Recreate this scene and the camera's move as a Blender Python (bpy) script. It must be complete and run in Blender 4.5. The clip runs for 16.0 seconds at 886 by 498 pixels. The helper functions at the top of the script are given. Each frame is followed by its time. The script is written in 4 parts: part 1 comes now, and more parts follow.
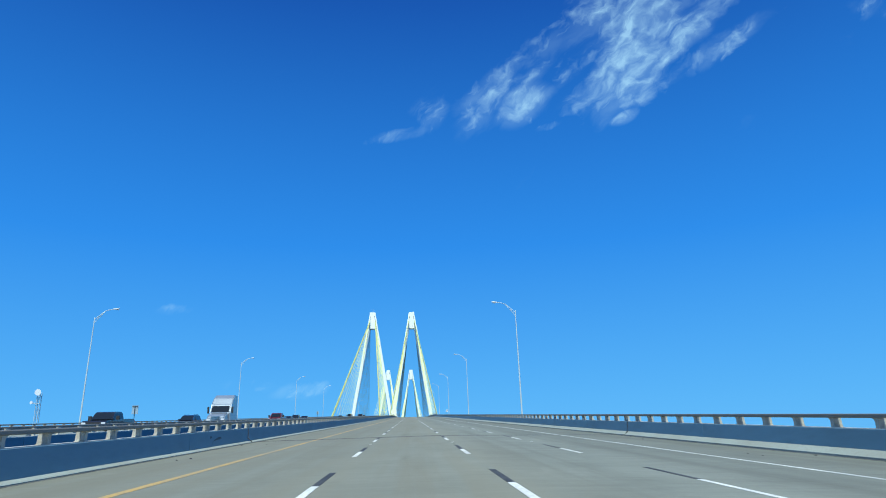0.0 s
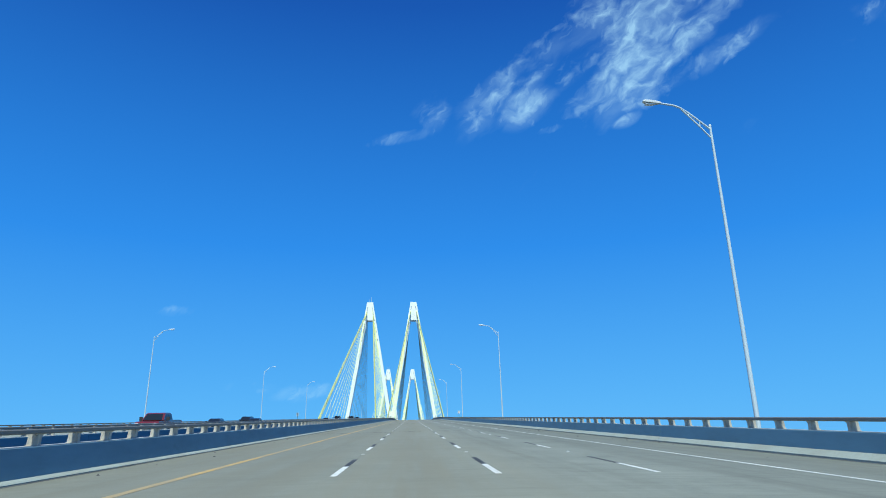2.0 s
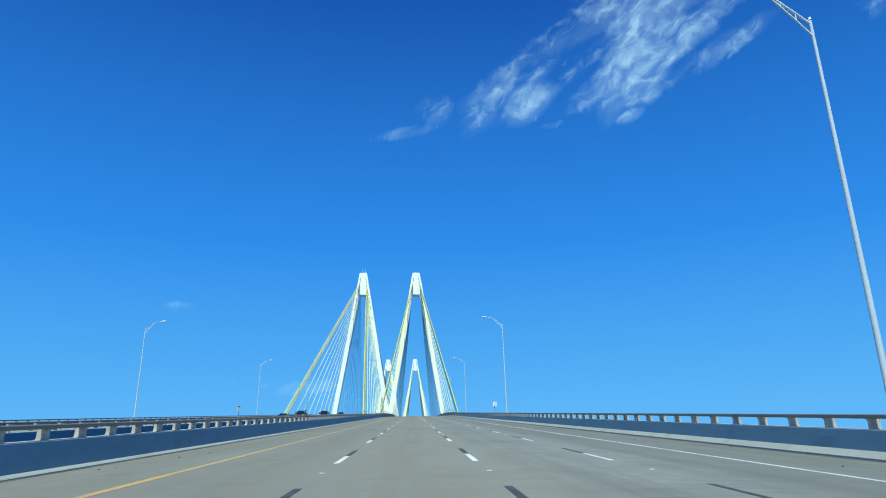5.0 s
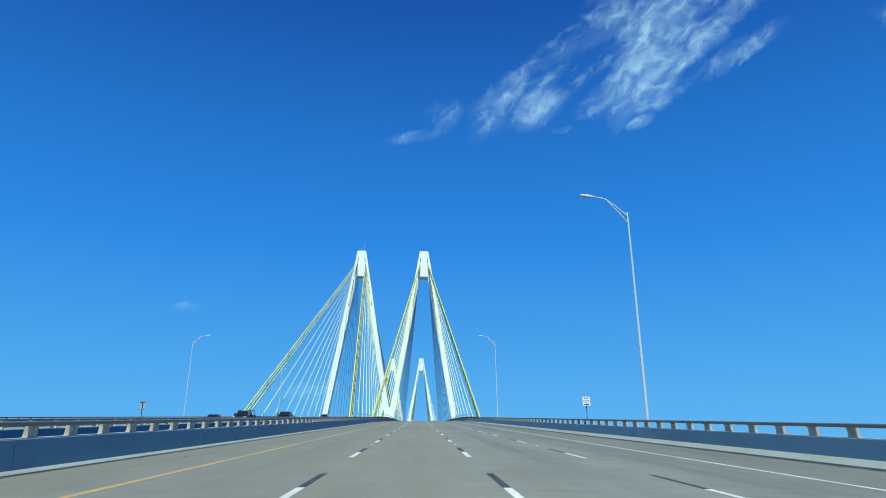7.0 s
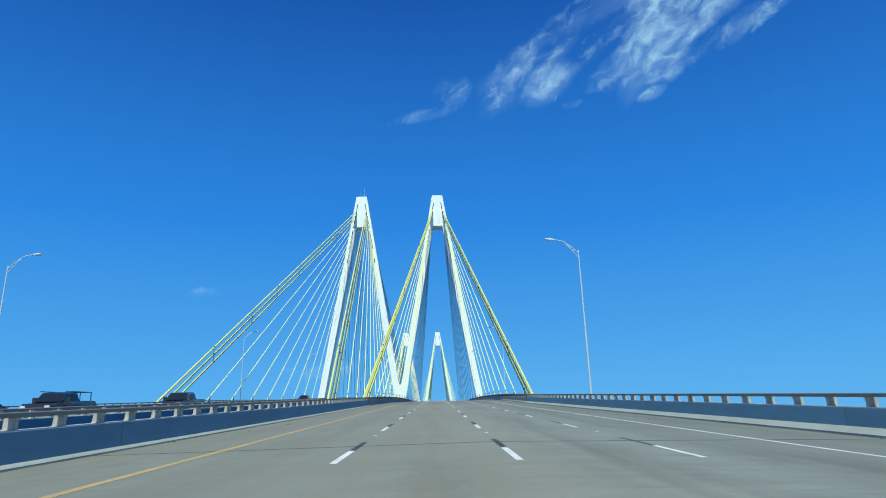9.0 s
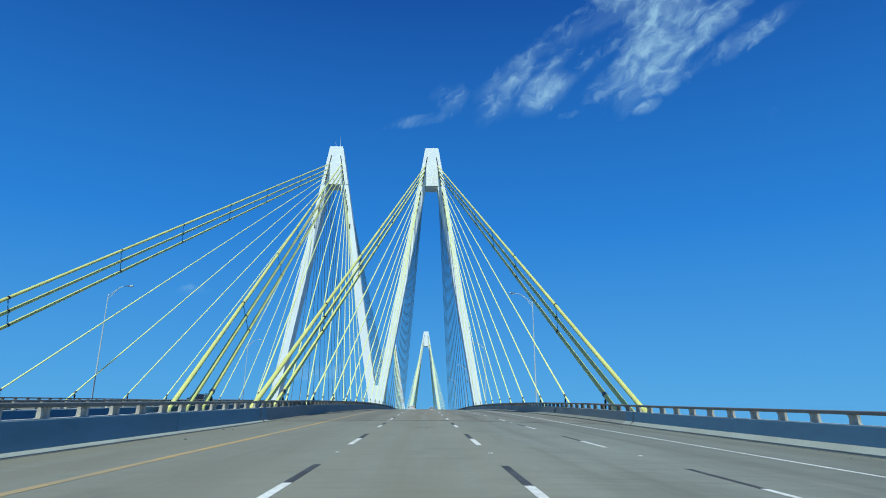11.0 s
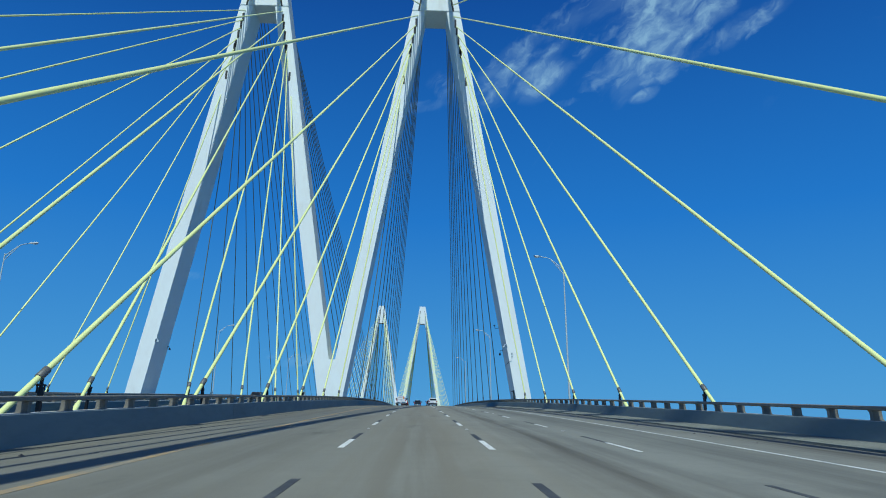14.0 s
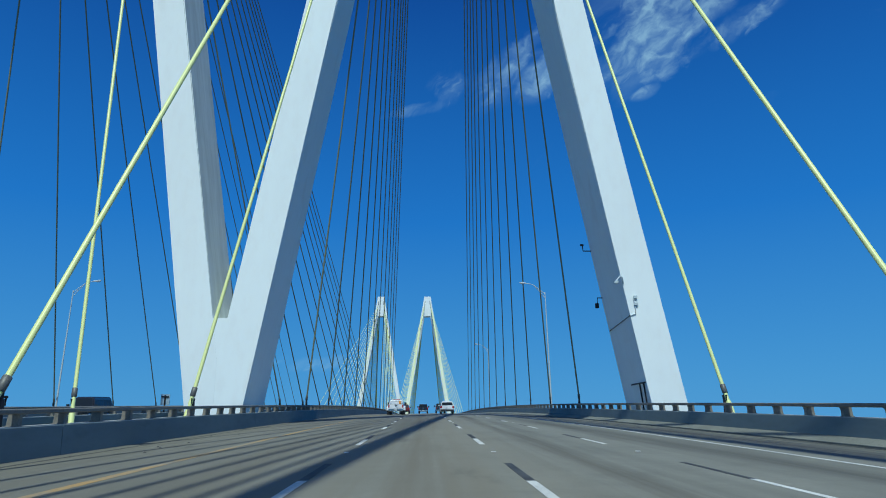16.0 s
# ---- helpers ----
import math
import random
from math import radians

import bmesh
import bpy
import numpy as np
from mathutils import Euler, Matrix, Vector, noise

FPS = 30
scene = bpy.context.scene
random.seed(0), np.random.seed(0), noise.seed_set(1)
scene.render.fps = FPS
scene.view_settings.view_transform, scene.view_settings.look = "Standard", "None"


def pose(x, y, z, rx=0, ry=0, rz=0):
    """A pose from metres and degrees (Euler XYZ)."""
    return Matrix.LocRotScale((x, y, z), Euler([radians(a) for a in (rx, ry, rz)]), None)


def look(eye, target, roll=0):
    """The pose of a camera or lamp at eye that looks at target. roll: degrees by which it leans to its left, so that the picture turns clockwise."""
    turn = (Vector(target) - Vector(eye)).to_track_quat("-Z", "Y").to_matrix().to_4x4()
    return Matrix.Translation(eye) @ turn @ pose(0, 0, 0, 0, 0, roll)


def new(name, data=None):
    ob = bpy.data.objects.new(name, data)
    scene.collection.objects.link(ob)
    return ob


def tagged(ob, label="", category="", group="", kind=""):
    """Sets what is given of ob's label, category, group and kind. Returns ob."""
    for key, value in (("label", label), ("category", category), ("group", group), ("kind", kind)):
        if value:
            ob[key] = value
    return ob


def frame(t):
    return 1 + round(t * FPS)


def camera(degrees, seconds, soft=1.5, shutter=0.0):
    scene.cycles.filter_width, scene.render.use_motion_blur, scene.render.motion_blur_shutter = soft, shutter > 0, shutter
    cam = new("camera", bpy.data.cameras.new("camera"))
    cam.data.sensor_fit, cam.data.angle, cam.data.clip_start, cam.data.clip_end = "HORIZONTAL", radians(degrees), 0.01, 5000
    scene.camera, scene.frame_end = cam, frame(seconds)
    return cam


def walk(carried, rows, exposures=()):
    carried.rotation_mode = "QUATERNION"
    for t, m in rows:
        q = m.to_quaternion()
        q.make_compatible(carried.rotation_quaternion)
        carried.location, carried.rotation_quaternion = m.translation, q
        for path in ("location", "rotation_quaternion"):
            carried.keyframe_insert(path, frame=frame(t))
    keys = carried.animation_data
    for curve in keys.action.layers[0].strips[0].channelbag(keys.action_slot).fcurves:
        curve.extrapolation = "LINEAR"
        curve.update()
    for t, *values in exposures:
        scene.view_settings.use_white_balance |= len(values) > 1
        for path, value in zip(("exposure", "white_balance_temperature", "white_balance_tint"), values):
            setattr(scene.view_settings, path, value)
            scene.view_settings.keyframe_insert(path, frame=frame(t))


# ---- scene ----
cam = camera(66.81, 16.0, soft=1.0)
PATH = [
    (0, pose(-0.03, 2.24, 1.36, 106.71, 1.18, -2.69)),
    (0.5, pose(-0.14, 15.57, 2.03, 106.17, 1.41, -2.44)),
    (1, pose(-0.15, 30.02, 2.73, 106.37, 1.38, -2.74)),
    (1.5, pose(-0.12, 43.05, 3.41, 106.45, 1.43, -2.67)),
    (2, pose(-0.08, 57.74, 4.17, 106.92, 0.94, -2.59)),
    (2.5, pose(0.01, 71.11, 4.87, 106.58, 1.37, -2.60)),
    (3, pose(0.06, 86.01, 5.64, 106.15, 1.38, -2.50)),
    (3.5, pose(0.12, 98.96, 6.30, 106.54, 1.45, -2.60)),
    (4, pose(0.19, 113.81, 7.04, 105.77, 1.22, -2.59)),
    (4.5, pose(0.21, 126.77, 7.71, 106.29, 1.01, -2.46)),
    (7, pose(0.29, 197.98, 11.31, 106.89, -0.04, -1.96)),
    (7.5, pose(0.24, 211.13, 11.97, 107.04, -0.21, -1.60)),
    (8, pose(0.31, 225.91, 12.73, 104.65, 0.74, -0.78)),
    (8.5, pose(0.33, 239.23, 13.45, 105.16, 0.41, -1.08)),
    (9, pose(0.27, 254.76, 14.26, 105.11, 1.23, -0.43)),
    (11.5, pose(0.24, 324.60, 17.79, 105.63, -0.81, -1.90)),
    (12, pose(0.21, 340.37, 18.58, 105.40, -0.88, -1.95)),
    (12.5, pose(0.22, 353.57, 19.19, 105.54, -0.59, -2.06)),
    (13, pose(0.08, 369.01, 20.05, 105.25, -1.48, -2.37)),
    (13.5, pose(0.01, 382.41, 20.68, 105.03, -0.91, -2.23)),
    (14, pose(0.05, 397.94, 21.48, 104.53, -0.70, -2.06)),
    (14.5, pose(0.06, 411.32, 21.99, 104.46, -0.22, -1.50)),
    (15, pose(0.05, 426.40, 22.62, 104.57, -0.36, -1.54)),
    (15.5, pose(0.04, 439.80, 23.15, 104.65, -0.21, -1.79)),
    (16, pose(0.17, 455.30, 23.71, 104.66, 0.33, -1.49)),
]
# the exposure sinks as the white towers fill the view
EXPOSURES = [(0, 0.07, 5950, -4), (4.5, 0.06, 5950, -4), (7, -0.03, 6000, -4), (9, -0.07, 6000, -4), (11.5, -0.29, 6000, -4), (12.5, -0.43, 5840, -4), (13.7, -0.46, 5790, -4), (14.5, -0.53, 5750, -4), (16, -0.54, 5720, -5)]
walk(cam, PATH, EXPOSURES)

# ---- light ----
SUN_X, SUN_Y = 0.057, 0.62          # how far a shadow falls for one metre of height
scene.view_settings.exposure = 0.0
sun = new("sun", bpy.data.lights.new("sun", "SUN"))
sun.data.energy, sun.data.angle, sun.data.color = 5.0, radians(0.42), (1.0, 0.965, 0.88)
sun.matrix_world = look((-SUN_X * 100, -SUN_Y * 100, 100), (0, 0, 0))

world = bpy.data.worlds.new("sky")
scene.world = world
world.use_nodes = True


class Graph:
    """Short way to lay out shader nodes."""

    def __init__(self, tree):
        self.tree = tree

    def node(self, kind, ins=None, **props):
        n = self.tree.nodes.new(kind)
        for k, v in props.items():
            setattr(n, k, v)
        for k, v in (ins or {}).items():
            self.put(n.inputs[k], v)
        return n

    def put(self, socket, v):
        if isinstance(v, bpy.types.NodeSocket):
            self.tree.links.new(v, socket)
        else:
            socket.default_value = v

    def math(self, op, a, b=0.0, c=0.0, clamp=False):
        return self.node("ShaderNodeMath", {0: a, 1: b, 2: c}, operation=op, use_clamp=clamp).outputs[0]

    def dot(self, a, b):
        return self.node("ShaderNodeVectorMath", {0: a, 1: b}, operation="DOT_PRODUCT").outputs["Value"]

    def mix(self, f, a, b, how="MIX"):
        n = self.node("ShaderNodeMix", {0: f, 6: a, 7: b}, data_type="RGBA", blend_type=how)
        return n.outputs[2]

    def noise(self, vec, scale, detail=4.0, rough=0.55, dist=0.0):
        return self.node("ShaderNodeTexNoise", {"Vector": vec, "Scale": scale, "Detail": detail, "Roughness": rough, "Distortion": dist}).outputs["Fac"]

    def step(self, v, lo, hi):
        n = self.node("ShaderNodeMapRange", {0: v, 1: lo, 2: hi, 3: 0.0, 4: 1.0}, interpolation_type="SMOOTHSTEP", clamp=True)
        return n.outputs[0]

    def scaled(self, vec, s):
        return self.node("ShaderNodeVectorMath", {0: vec, 1: s}, operation="MULTIPLY").outputs[0]


def build_sky():
    t = world.node_tree
    t.nodes.clear()
    g = Graph(t)
    sky = g.node("ShaderNodeTexSky", sky_type="NISHITA", sun_disc=False, sun_elevation=math.atan(1 / math.hypot(SUN_X, SUN_Y)),
                 sun_rotation=math.pi + math.atan2(SUN_X, SUN_Y), altitude=50.0, air_density=1.0, dust_density=0.35, ozone_density=3.0)
    d = g.node("ShaderNodeTexCoord").outputs["Generated"]
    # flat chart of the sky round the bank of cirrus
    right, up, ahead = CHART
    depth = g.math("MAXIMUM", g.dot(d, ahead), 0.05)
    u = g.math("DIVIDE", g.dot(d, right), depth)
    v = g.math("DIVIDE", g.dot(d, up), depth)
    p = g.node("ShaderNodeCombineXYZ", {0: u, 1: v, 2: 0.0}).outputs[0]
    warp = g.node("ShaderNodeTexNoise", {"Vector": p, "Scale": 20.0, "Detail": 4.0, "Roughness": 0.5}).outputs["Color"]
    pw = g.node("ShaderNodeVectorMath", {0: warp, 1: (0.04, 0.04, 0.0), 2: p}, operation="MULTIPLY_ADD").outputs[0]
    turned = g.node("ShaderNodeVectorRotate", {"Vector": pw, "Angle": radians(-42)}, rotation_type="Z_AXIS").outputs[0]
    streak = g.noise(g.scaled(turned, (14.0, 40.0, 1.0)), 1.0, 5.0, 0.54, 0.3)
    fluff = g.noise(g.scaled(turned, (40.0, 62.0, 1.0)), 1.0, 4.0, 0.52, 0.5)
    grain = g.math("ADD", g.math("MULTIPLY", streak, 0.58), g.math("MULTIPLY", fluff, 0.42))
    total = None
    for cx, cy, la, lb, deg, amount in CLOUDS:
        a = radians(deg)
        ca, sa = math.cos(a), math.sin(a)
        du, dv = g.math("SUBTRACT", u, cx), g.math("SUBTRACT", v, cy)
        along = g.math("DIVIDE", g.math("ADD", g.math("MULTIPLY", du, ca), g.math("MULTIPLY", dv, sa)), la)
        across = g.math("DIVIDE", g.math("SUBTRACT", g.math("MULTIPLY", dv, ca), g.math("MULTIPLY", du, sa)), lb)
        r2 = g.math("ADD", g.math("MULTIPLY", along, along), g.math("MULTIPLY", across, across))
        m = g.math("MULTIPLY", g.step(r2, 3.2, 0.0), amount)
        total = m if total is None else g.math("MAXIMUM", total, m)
    body = g.math("ADD", g.math("MULTIPLY", grain, 3.2), g.math("SUBTRACT", g.math("MULTIPLY", total, 1.1), 2.26))
    cover = g.math("MULTIPLY", g.math("POWER", g.math("MULTIPLY", g.math("MAXIMUM", body, 0.0), 1.3, clamp=True), 1.25), g.step(total, 0.0, 0.6))
    # soft veil under the fibres, with open lanes between the bands
    band = g.noise(g.scaled(turned, (8.0, 22.0, 1.0)), 1.0, 4.0, 0.55, 0.3)
    veil = g.step(g.math("ADD", g.math("MULTIPLY", total, 0.9), g.math("MULTIPLY", g.math("SUBTRACT", band, 0.5), 2.0)), 0.35, 1.4)
    fibre = g.math("MULTIPLY", cover, g.math("MULTIPLY_ADD", g.step(band, 0.36, 0.62), 0.8, 0.3), clamp=True)
    cover = g.math("ADD", g.math("MULTIPLY", veil, 0.38), g.math("MULTIPLY", fibre, 0.84), clamp=True)
    cover = g.math("MULTIPLY", cover, g.math("GREATER_THAN", g.dot(d, ahead), 0.1))
    # deep polarised blue overhead, paler towards the horizon
    z = g.node("ShaderNodeSeparateXYZ", {0: d}).outputs[2]
    ramp = g.node("ShaderNodeValToRGB", {"Fac": z})
    stops = ramp.color_ramp.elements
    for pos, c in SKY_STOPS[2:]:
        stops.new(pos)
    for e, (pos, c) in zip(stops, SKY_STOPS):
        e.position, e.color = pos, (*c, 1.0)
    soft = g.mix(1.0, sky.outputs[0], (SKY, SKY, SKY, 1.0), "MULTIPLY")
    col = g.mix(0.93, soft, ramp.outputs[0])
    col = g.mix(g.math("MULTIPLY", cover, 0.72), col, (0.50, 0.74, 0.95, 1.0))
    # pale aureole of the sky round the sun
    near = g.math("POWER", g.math("MAXIMUM", g.dot(d, tuple(Vector((-SUN_X, -SUN_Y, 1.0)).normalized())), 0.0), 3.0)
    col = g.mix(near, col, (0.19, 0.21, 0.23, 1.0), "ADD")
    bg = g.node("ShaderNodeBackground", {"Color": col, "Strength": 1.0})
    g.node("ShaderNodeOutputWorld", {"Surface": bg.outputs[0]})


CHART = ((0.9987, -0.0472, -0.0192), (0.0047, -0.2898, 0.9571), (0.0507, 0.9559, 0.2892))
SKY = 0.09
SKY_STOPS = [(0.0, (0.135, 0.45, 0.90)), (0.05, (0.118, 0.425, 0.89)), (0.29, (0.042, 0.25, 0.79)), (0.60, (0.0140, 0.087, 0.420)), (1.0, (0.012, 0.08, 0.40))]
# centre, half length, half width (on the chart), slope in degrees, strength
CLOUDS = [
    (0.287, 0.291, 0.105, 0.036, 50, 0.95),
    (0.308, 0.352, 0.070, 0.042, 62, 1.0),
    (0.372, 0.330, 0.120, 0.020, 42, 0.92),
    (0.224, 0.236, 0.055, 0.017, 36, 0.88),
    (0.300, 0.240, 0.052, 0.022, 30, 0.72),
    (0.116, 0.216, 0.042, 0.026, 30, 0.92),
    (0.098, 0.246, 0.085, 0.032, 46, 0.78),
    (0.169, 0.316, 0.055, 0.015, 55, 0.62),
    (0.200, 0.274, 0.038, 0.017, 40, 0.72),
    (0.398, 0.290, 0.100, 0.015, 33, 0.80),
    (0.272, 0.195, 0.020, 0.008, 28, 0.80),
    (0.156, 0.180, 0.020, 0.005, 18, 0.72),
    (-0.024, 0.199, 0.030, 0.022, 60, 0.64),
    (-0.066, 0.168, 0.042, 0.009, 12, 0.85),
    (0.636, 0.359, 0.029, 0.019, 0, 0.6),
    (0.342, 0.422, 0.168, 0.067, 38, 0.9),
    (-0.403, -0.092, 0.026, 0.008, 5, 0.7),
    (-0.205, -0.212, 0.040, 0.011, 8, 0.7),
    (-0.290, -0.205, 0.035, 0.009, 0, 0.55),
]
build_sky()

# ---- materials ----
def material(name, base, rough=0.7, metal=0.0, big=(0.0, 1.0), small=(0.0, 1.0), bump=0.0, second=None, stretch=(1, 1, 1), coat=0.0, spots=None):
    """A surface with variation at two scales. big, small: (strength, size in metres) of the light and dark drift; second: colour it drifts to."""
    m = bpy.data.materials.new(name)
    m.use_nodes = True
    t = m.node_tree
    t.nodes.clear()
    g = Graph(t)
    co = g.scaled(g.node("ShaderNodeTexCoord").outputs["Object"], stretch)
    rnd = g.node("ShaderNodeObjectInfo").outputs["Random"]
    co = g.node("ShaderNodeVectorMath", {0: co, 1: g.node("ShaderNodeCombineXYZ", {0: g.math("MULTIPLY", rnd, 31.0), 1: 0.0, 2: 0.0}).outputs[0]}, operation="ADD").outputs[0]
    col = (*base, 1.0)
    n_big = g.noise(co, 1.0 / big[1], 4.0)
    n_small = g.noise(co, 1.0 / small[1], 5.0, 0.65)
    other = (*(second or [c * 0.6 for c in base]), 1.0)
    col = g.mix(g.math("MULTIPLY", g.step(n_big, 0.35, 0.75), big[0]), col, other)
    col = g.mix(g.math("MULTIPLY", g.step(n_small, 0.4, 0.8), small[0]), col, other)
    if spots:
        col = g.mix(g.math("MULTIPLY", g.step(g.noise(co, 1.0 / spots[1], 3.0), 0.62, 0.72), spots[0]), col, (*spots[2], 1.0))
    b = g.node("ShaderNodeBsdfPrincipled", {"Base Color": col, "Metallic": metal, "Coat Weight": coat})
    g.put(b.inputs["Roughness"], g.math("ADD", g.math("MULTIPLY", n_small, 0.2), rough - 0.1, clamp=True))
    if bump:
        bn = g.node("ShaderNodeBump", {"Strength": bump, "Distance": 0.02, "Height": n_small})
        g.put(b.inputs["Normal"], bn.outputs[0])
    g.node("ShaderNodeOutputMaterial", {"Surface": b.outputs[0]})
    return m


def plain(name, base, rough=0.5, metal=0.0, coat=0.0):
    return material(name, base, rough, metal, (0.15, 0.8), (0.12, 0.06), 0.0, None, (1, 1, 1), coat)


def glass_dark(name):
    m = bpy.data.materials.new(name)
    m.use_nodes = True
    b = m.node_tree.nodes["Principled BSDF"]
    b.inputs["Base Color"].default_value = (0.012, 0.016, 0.02, 1)
    b.inputs["Roughness"].default_value = 0.06
    b.inputs["IOR"].default_value = 1.5
    return m


def road_material(name, base, dark, stain, groove, film_dark, outer):
    """Grooved concrete: tining across the lanes, polished and oiled wheel tracks along them, drip band in each lane's middle."""
    m = bpy.data.materials.new(name)
    m.use_nodes = True
    t = m.node_tree
    t.nodes.clear()
    g = Graph(t)
    co = g.node("ShaderNodeTexCoord").outputs["Object"]
    x = g.node("ShaderNodeSeparateXYZ", {0: co}).outputs[0]
    tine = g.noise(g.scaled(co, (0.55, 3.2, 1.0)), 1.0, 6.0, 0.7)
    blot = g.noise(g.scaled(co, (0.55, 0.32, 1.0)), 1.0, 7.0, 0.68)
    band = g.noise(g.scaled(co, (0.10, 0.45, 1.0)), 1.0, 5.0, 0.62)
    slab = g.noise(g.scaled(co, (0.12, 0.05, 1.0)), 1.0, 4.0, 0.6)
    grain = g.noise(co, 14.0, 5.0, 0.75)
    along = g.noise(g.scaled(co, (1.6, 0.02, 1.0)), 1.0, 5.0, 0.6)
    wob = g.math("MULTIPLY", g.math("SUBTRACT", g.noise(g.scaled(co, (0.01, 0.03, 1.0)), 1.0), 0.5), 0.5)
    phase = g.math("MULTIPLY", g.math("ADD", x, wob), 2 * math.pi / 3.658)
    middle = g.math("MULTIPLY_ADD", g.math("COSINE", phase), 0.5, 0.5)          # 1 in the middle of each lane
    drip = g.math("MULTIPLY", g.math("POWER", middle, 3.0), g.step(along, 0.3, 0.75))
    track = g.math("MULTIPLY_ADD", g.math("COSINE", g.math("MULTIPLY", phase, 2.0)), -0.5, 0.5)
    col = g.mix(g.math("MULTIPLY", g.step(slab, 0.3, 0.75), 0.6), (*base, 1), (*[b * 0.8 for b in base], 1))
    col = g.mix(g.math("MULTIPLY", g.step(tine, 0.45, 0.75), 0.30 * groove), col, (*[min(1, b * 1.45) for b in base], 1))
    col = g.mix(g.math("MULTIPLY", g.step(tine, 0.5, 0.28), 0.30 * groove), col, (*dark, 1))
    col = g.mix(g.math("MULTIPLY", g.step(band, 0.50, 0.72), 0.32 * groove), col, (*[b * 0.70 for b in base], 1))
    col = g.mix(g.math("MULTIPLY", g.step(blot, 0.48, 0.72), 0.5), col, (*[b * 0.62 for b in base], 1))
    col = g.mix(g.math("MULTIPLY", g.step(blot, 0.46, 0.26), 0.45), col, (*[min(1, b * 1.3) for b in base], 1))
    col = g.mix(g.math("MULTIPLY", drip, stain), col, (*dark, 1))
    col = g.mix(g.math("MULTIPLY", g.math("MULTIPLY", track, g.step(along, 0.35, 0.8)), stain * 0.45), col, (*dark, 1))
    col = g.mix(g.math("MULTIPLY", g.step(grain, 0.45, 0.85), 0.4), col, (*[b * 0.62 for b in base], 1))
    # brown traffic film, thicker on the inner lanes
    film = g.math("MULTIPLY", g.step(x, 5.0, 0.5), g.math("MULTIPLY_ADD", g.step(along, 0.3, 0.7), 0.35, 0.25))
    col = g.mix(film, col, (base[0] * 1.04, base[1] * 0.92, base[2] * 0.78, 1))
    # soot and rubber film on the inner lanes and along a strip at the outer side
    soot = g.math("ADD", g.step(x, 1.0, -4.5), g.math("MULTIPLY", g.math("MULTIPLY", g.step(x, outer[0], outer[1]), g.step(x, outer[3], outer[2])), outer[4]))
    col = g.mix(g.math("MULTIPLY", soot, g.math("MULTIPLY_ADD", g.step(along, 0.25, 0.7), 0.35 * film_dark, 0.65 * film_dark)), col, (base[0] * 0.55, base[1] * 0.56, base[2] * 0.56, 1))
    # oil blots in the lanes, older patches of darker sealed surface
    blob = g.math("MULTIPLY", g.step(g.noise(g.scaled(co, (0.55, 0.16, 1.0)), 1.0, 5.0, 0.6), 0.6, 0.78), g.math("MULTIPLY_ADD", middle, 0.7, 0.3))
    col = g.mix(g.math("MULTIPLY", blob, 0.7 * stain), col, (*[b * 0.8 for b in dark], 1))
    b = g.node("ShaderNodeBsdfPrincipled", {"Base Color": col, "Roughness": 0.82, "Specular IOR Level": 0.3})
    h = g.math("ADD", g.math("MULTIPLY", tine, 0.6), g.math("MULTIPLY", grain, 0.4))
    g.put(b.inputs["Normal"], g.node("ShaderNodeBump", {"Strength": 0.5, "Distance": 0.02, "Height": h}).outputs[0])
    g.node("ShaderNodeOutputMaterial", {"Surface": b.outputs[0]})
    return m


M_ROAD = road_material("approach_concrete", (0.208, 0.219, 0.182), (0.10, 0.096, 0.076), 0.6, 1.0, 0.22, (5.2, 8.6, 13.0, 14.0, 2.2))
M_DECK = road_material("bridge_concrete", (0.214, 0.213, 0.177), (0.064, 0.058, 0.046), 1.0, 0.3, 0.5, (5.6, 7.4, 8.0, 9.6, 0.9))
# wall faces, approach and bridge: blue skylit shade painted into the concrete colour
M_WALL_SHADE = material("shaded_parapet_concrete", (0.128, 0.242, 0.325), 0.8, 0, (0.5, 3.0), (0.35, 0.5), 0.08, (0.098, 0.175, 0.225), (1, 0.5, 2.0), 0, (0.25, 1.6, (0.06, 0.095, 0.12)))
M_WALL_DECK_SHADE = material("shaded_bridge_parapet_concrete", (0.185, 0.235, 0.245), 0.8, 0, (0.5, 3.0), (0.35, 0.5), 0.08, (0.125, 0.155, 0.165), (1, 0.5, 2.0), 0, (0.3, 1.6, (0.08, 0.098, 0.105)))
M_CURB = material("curb_concrete", (0.30, 0.335, 0.30), 0.85, 0, (0.5, 2.0), (0.5, 0.1), 0.4, (0.22, 0.22, 0.18))
# bridge curb: the stays' shadow put in as an evenly darker copy
M_CURB_SHADED = material("shaded_curb_concrete", (0.215, 0.222, 0.19), 0.85, 0, (0.6, 2.0), (0.5, 0.1), 0.4, (0.13, 0.135, 0.115))
# wall top: sunlight painted as a paler copy of the wall concrete
M_WALL_TOP_LIT = material("sunlit_wall_top_concrete", (0.50, 0.50, 0.46), 0.85, 0, (0.5, 2.0), (0.5, 0.1), 0.3, (0.34, 0.34, 0.31))
M_RAIL = material("weathered_rail_metal", (0.19, 0.185, 0.165), 0.55, 0.25, (0.5, 0.7), (0.5, 0.05), 0.15, (0.18, 0.155, 0.12))
M_RAIL_DECK = material("bridge_rail_metal", (0.24, 0.22, 0.19), 0.6, 0.2, (0.5, 0.7), (0.5, 0.05), 0.15, (0.13, 0.12, 0.10))
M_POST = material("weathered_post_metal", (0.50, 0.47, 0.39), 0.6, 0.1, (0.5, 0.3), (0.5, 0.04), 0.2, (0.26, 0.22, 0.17))
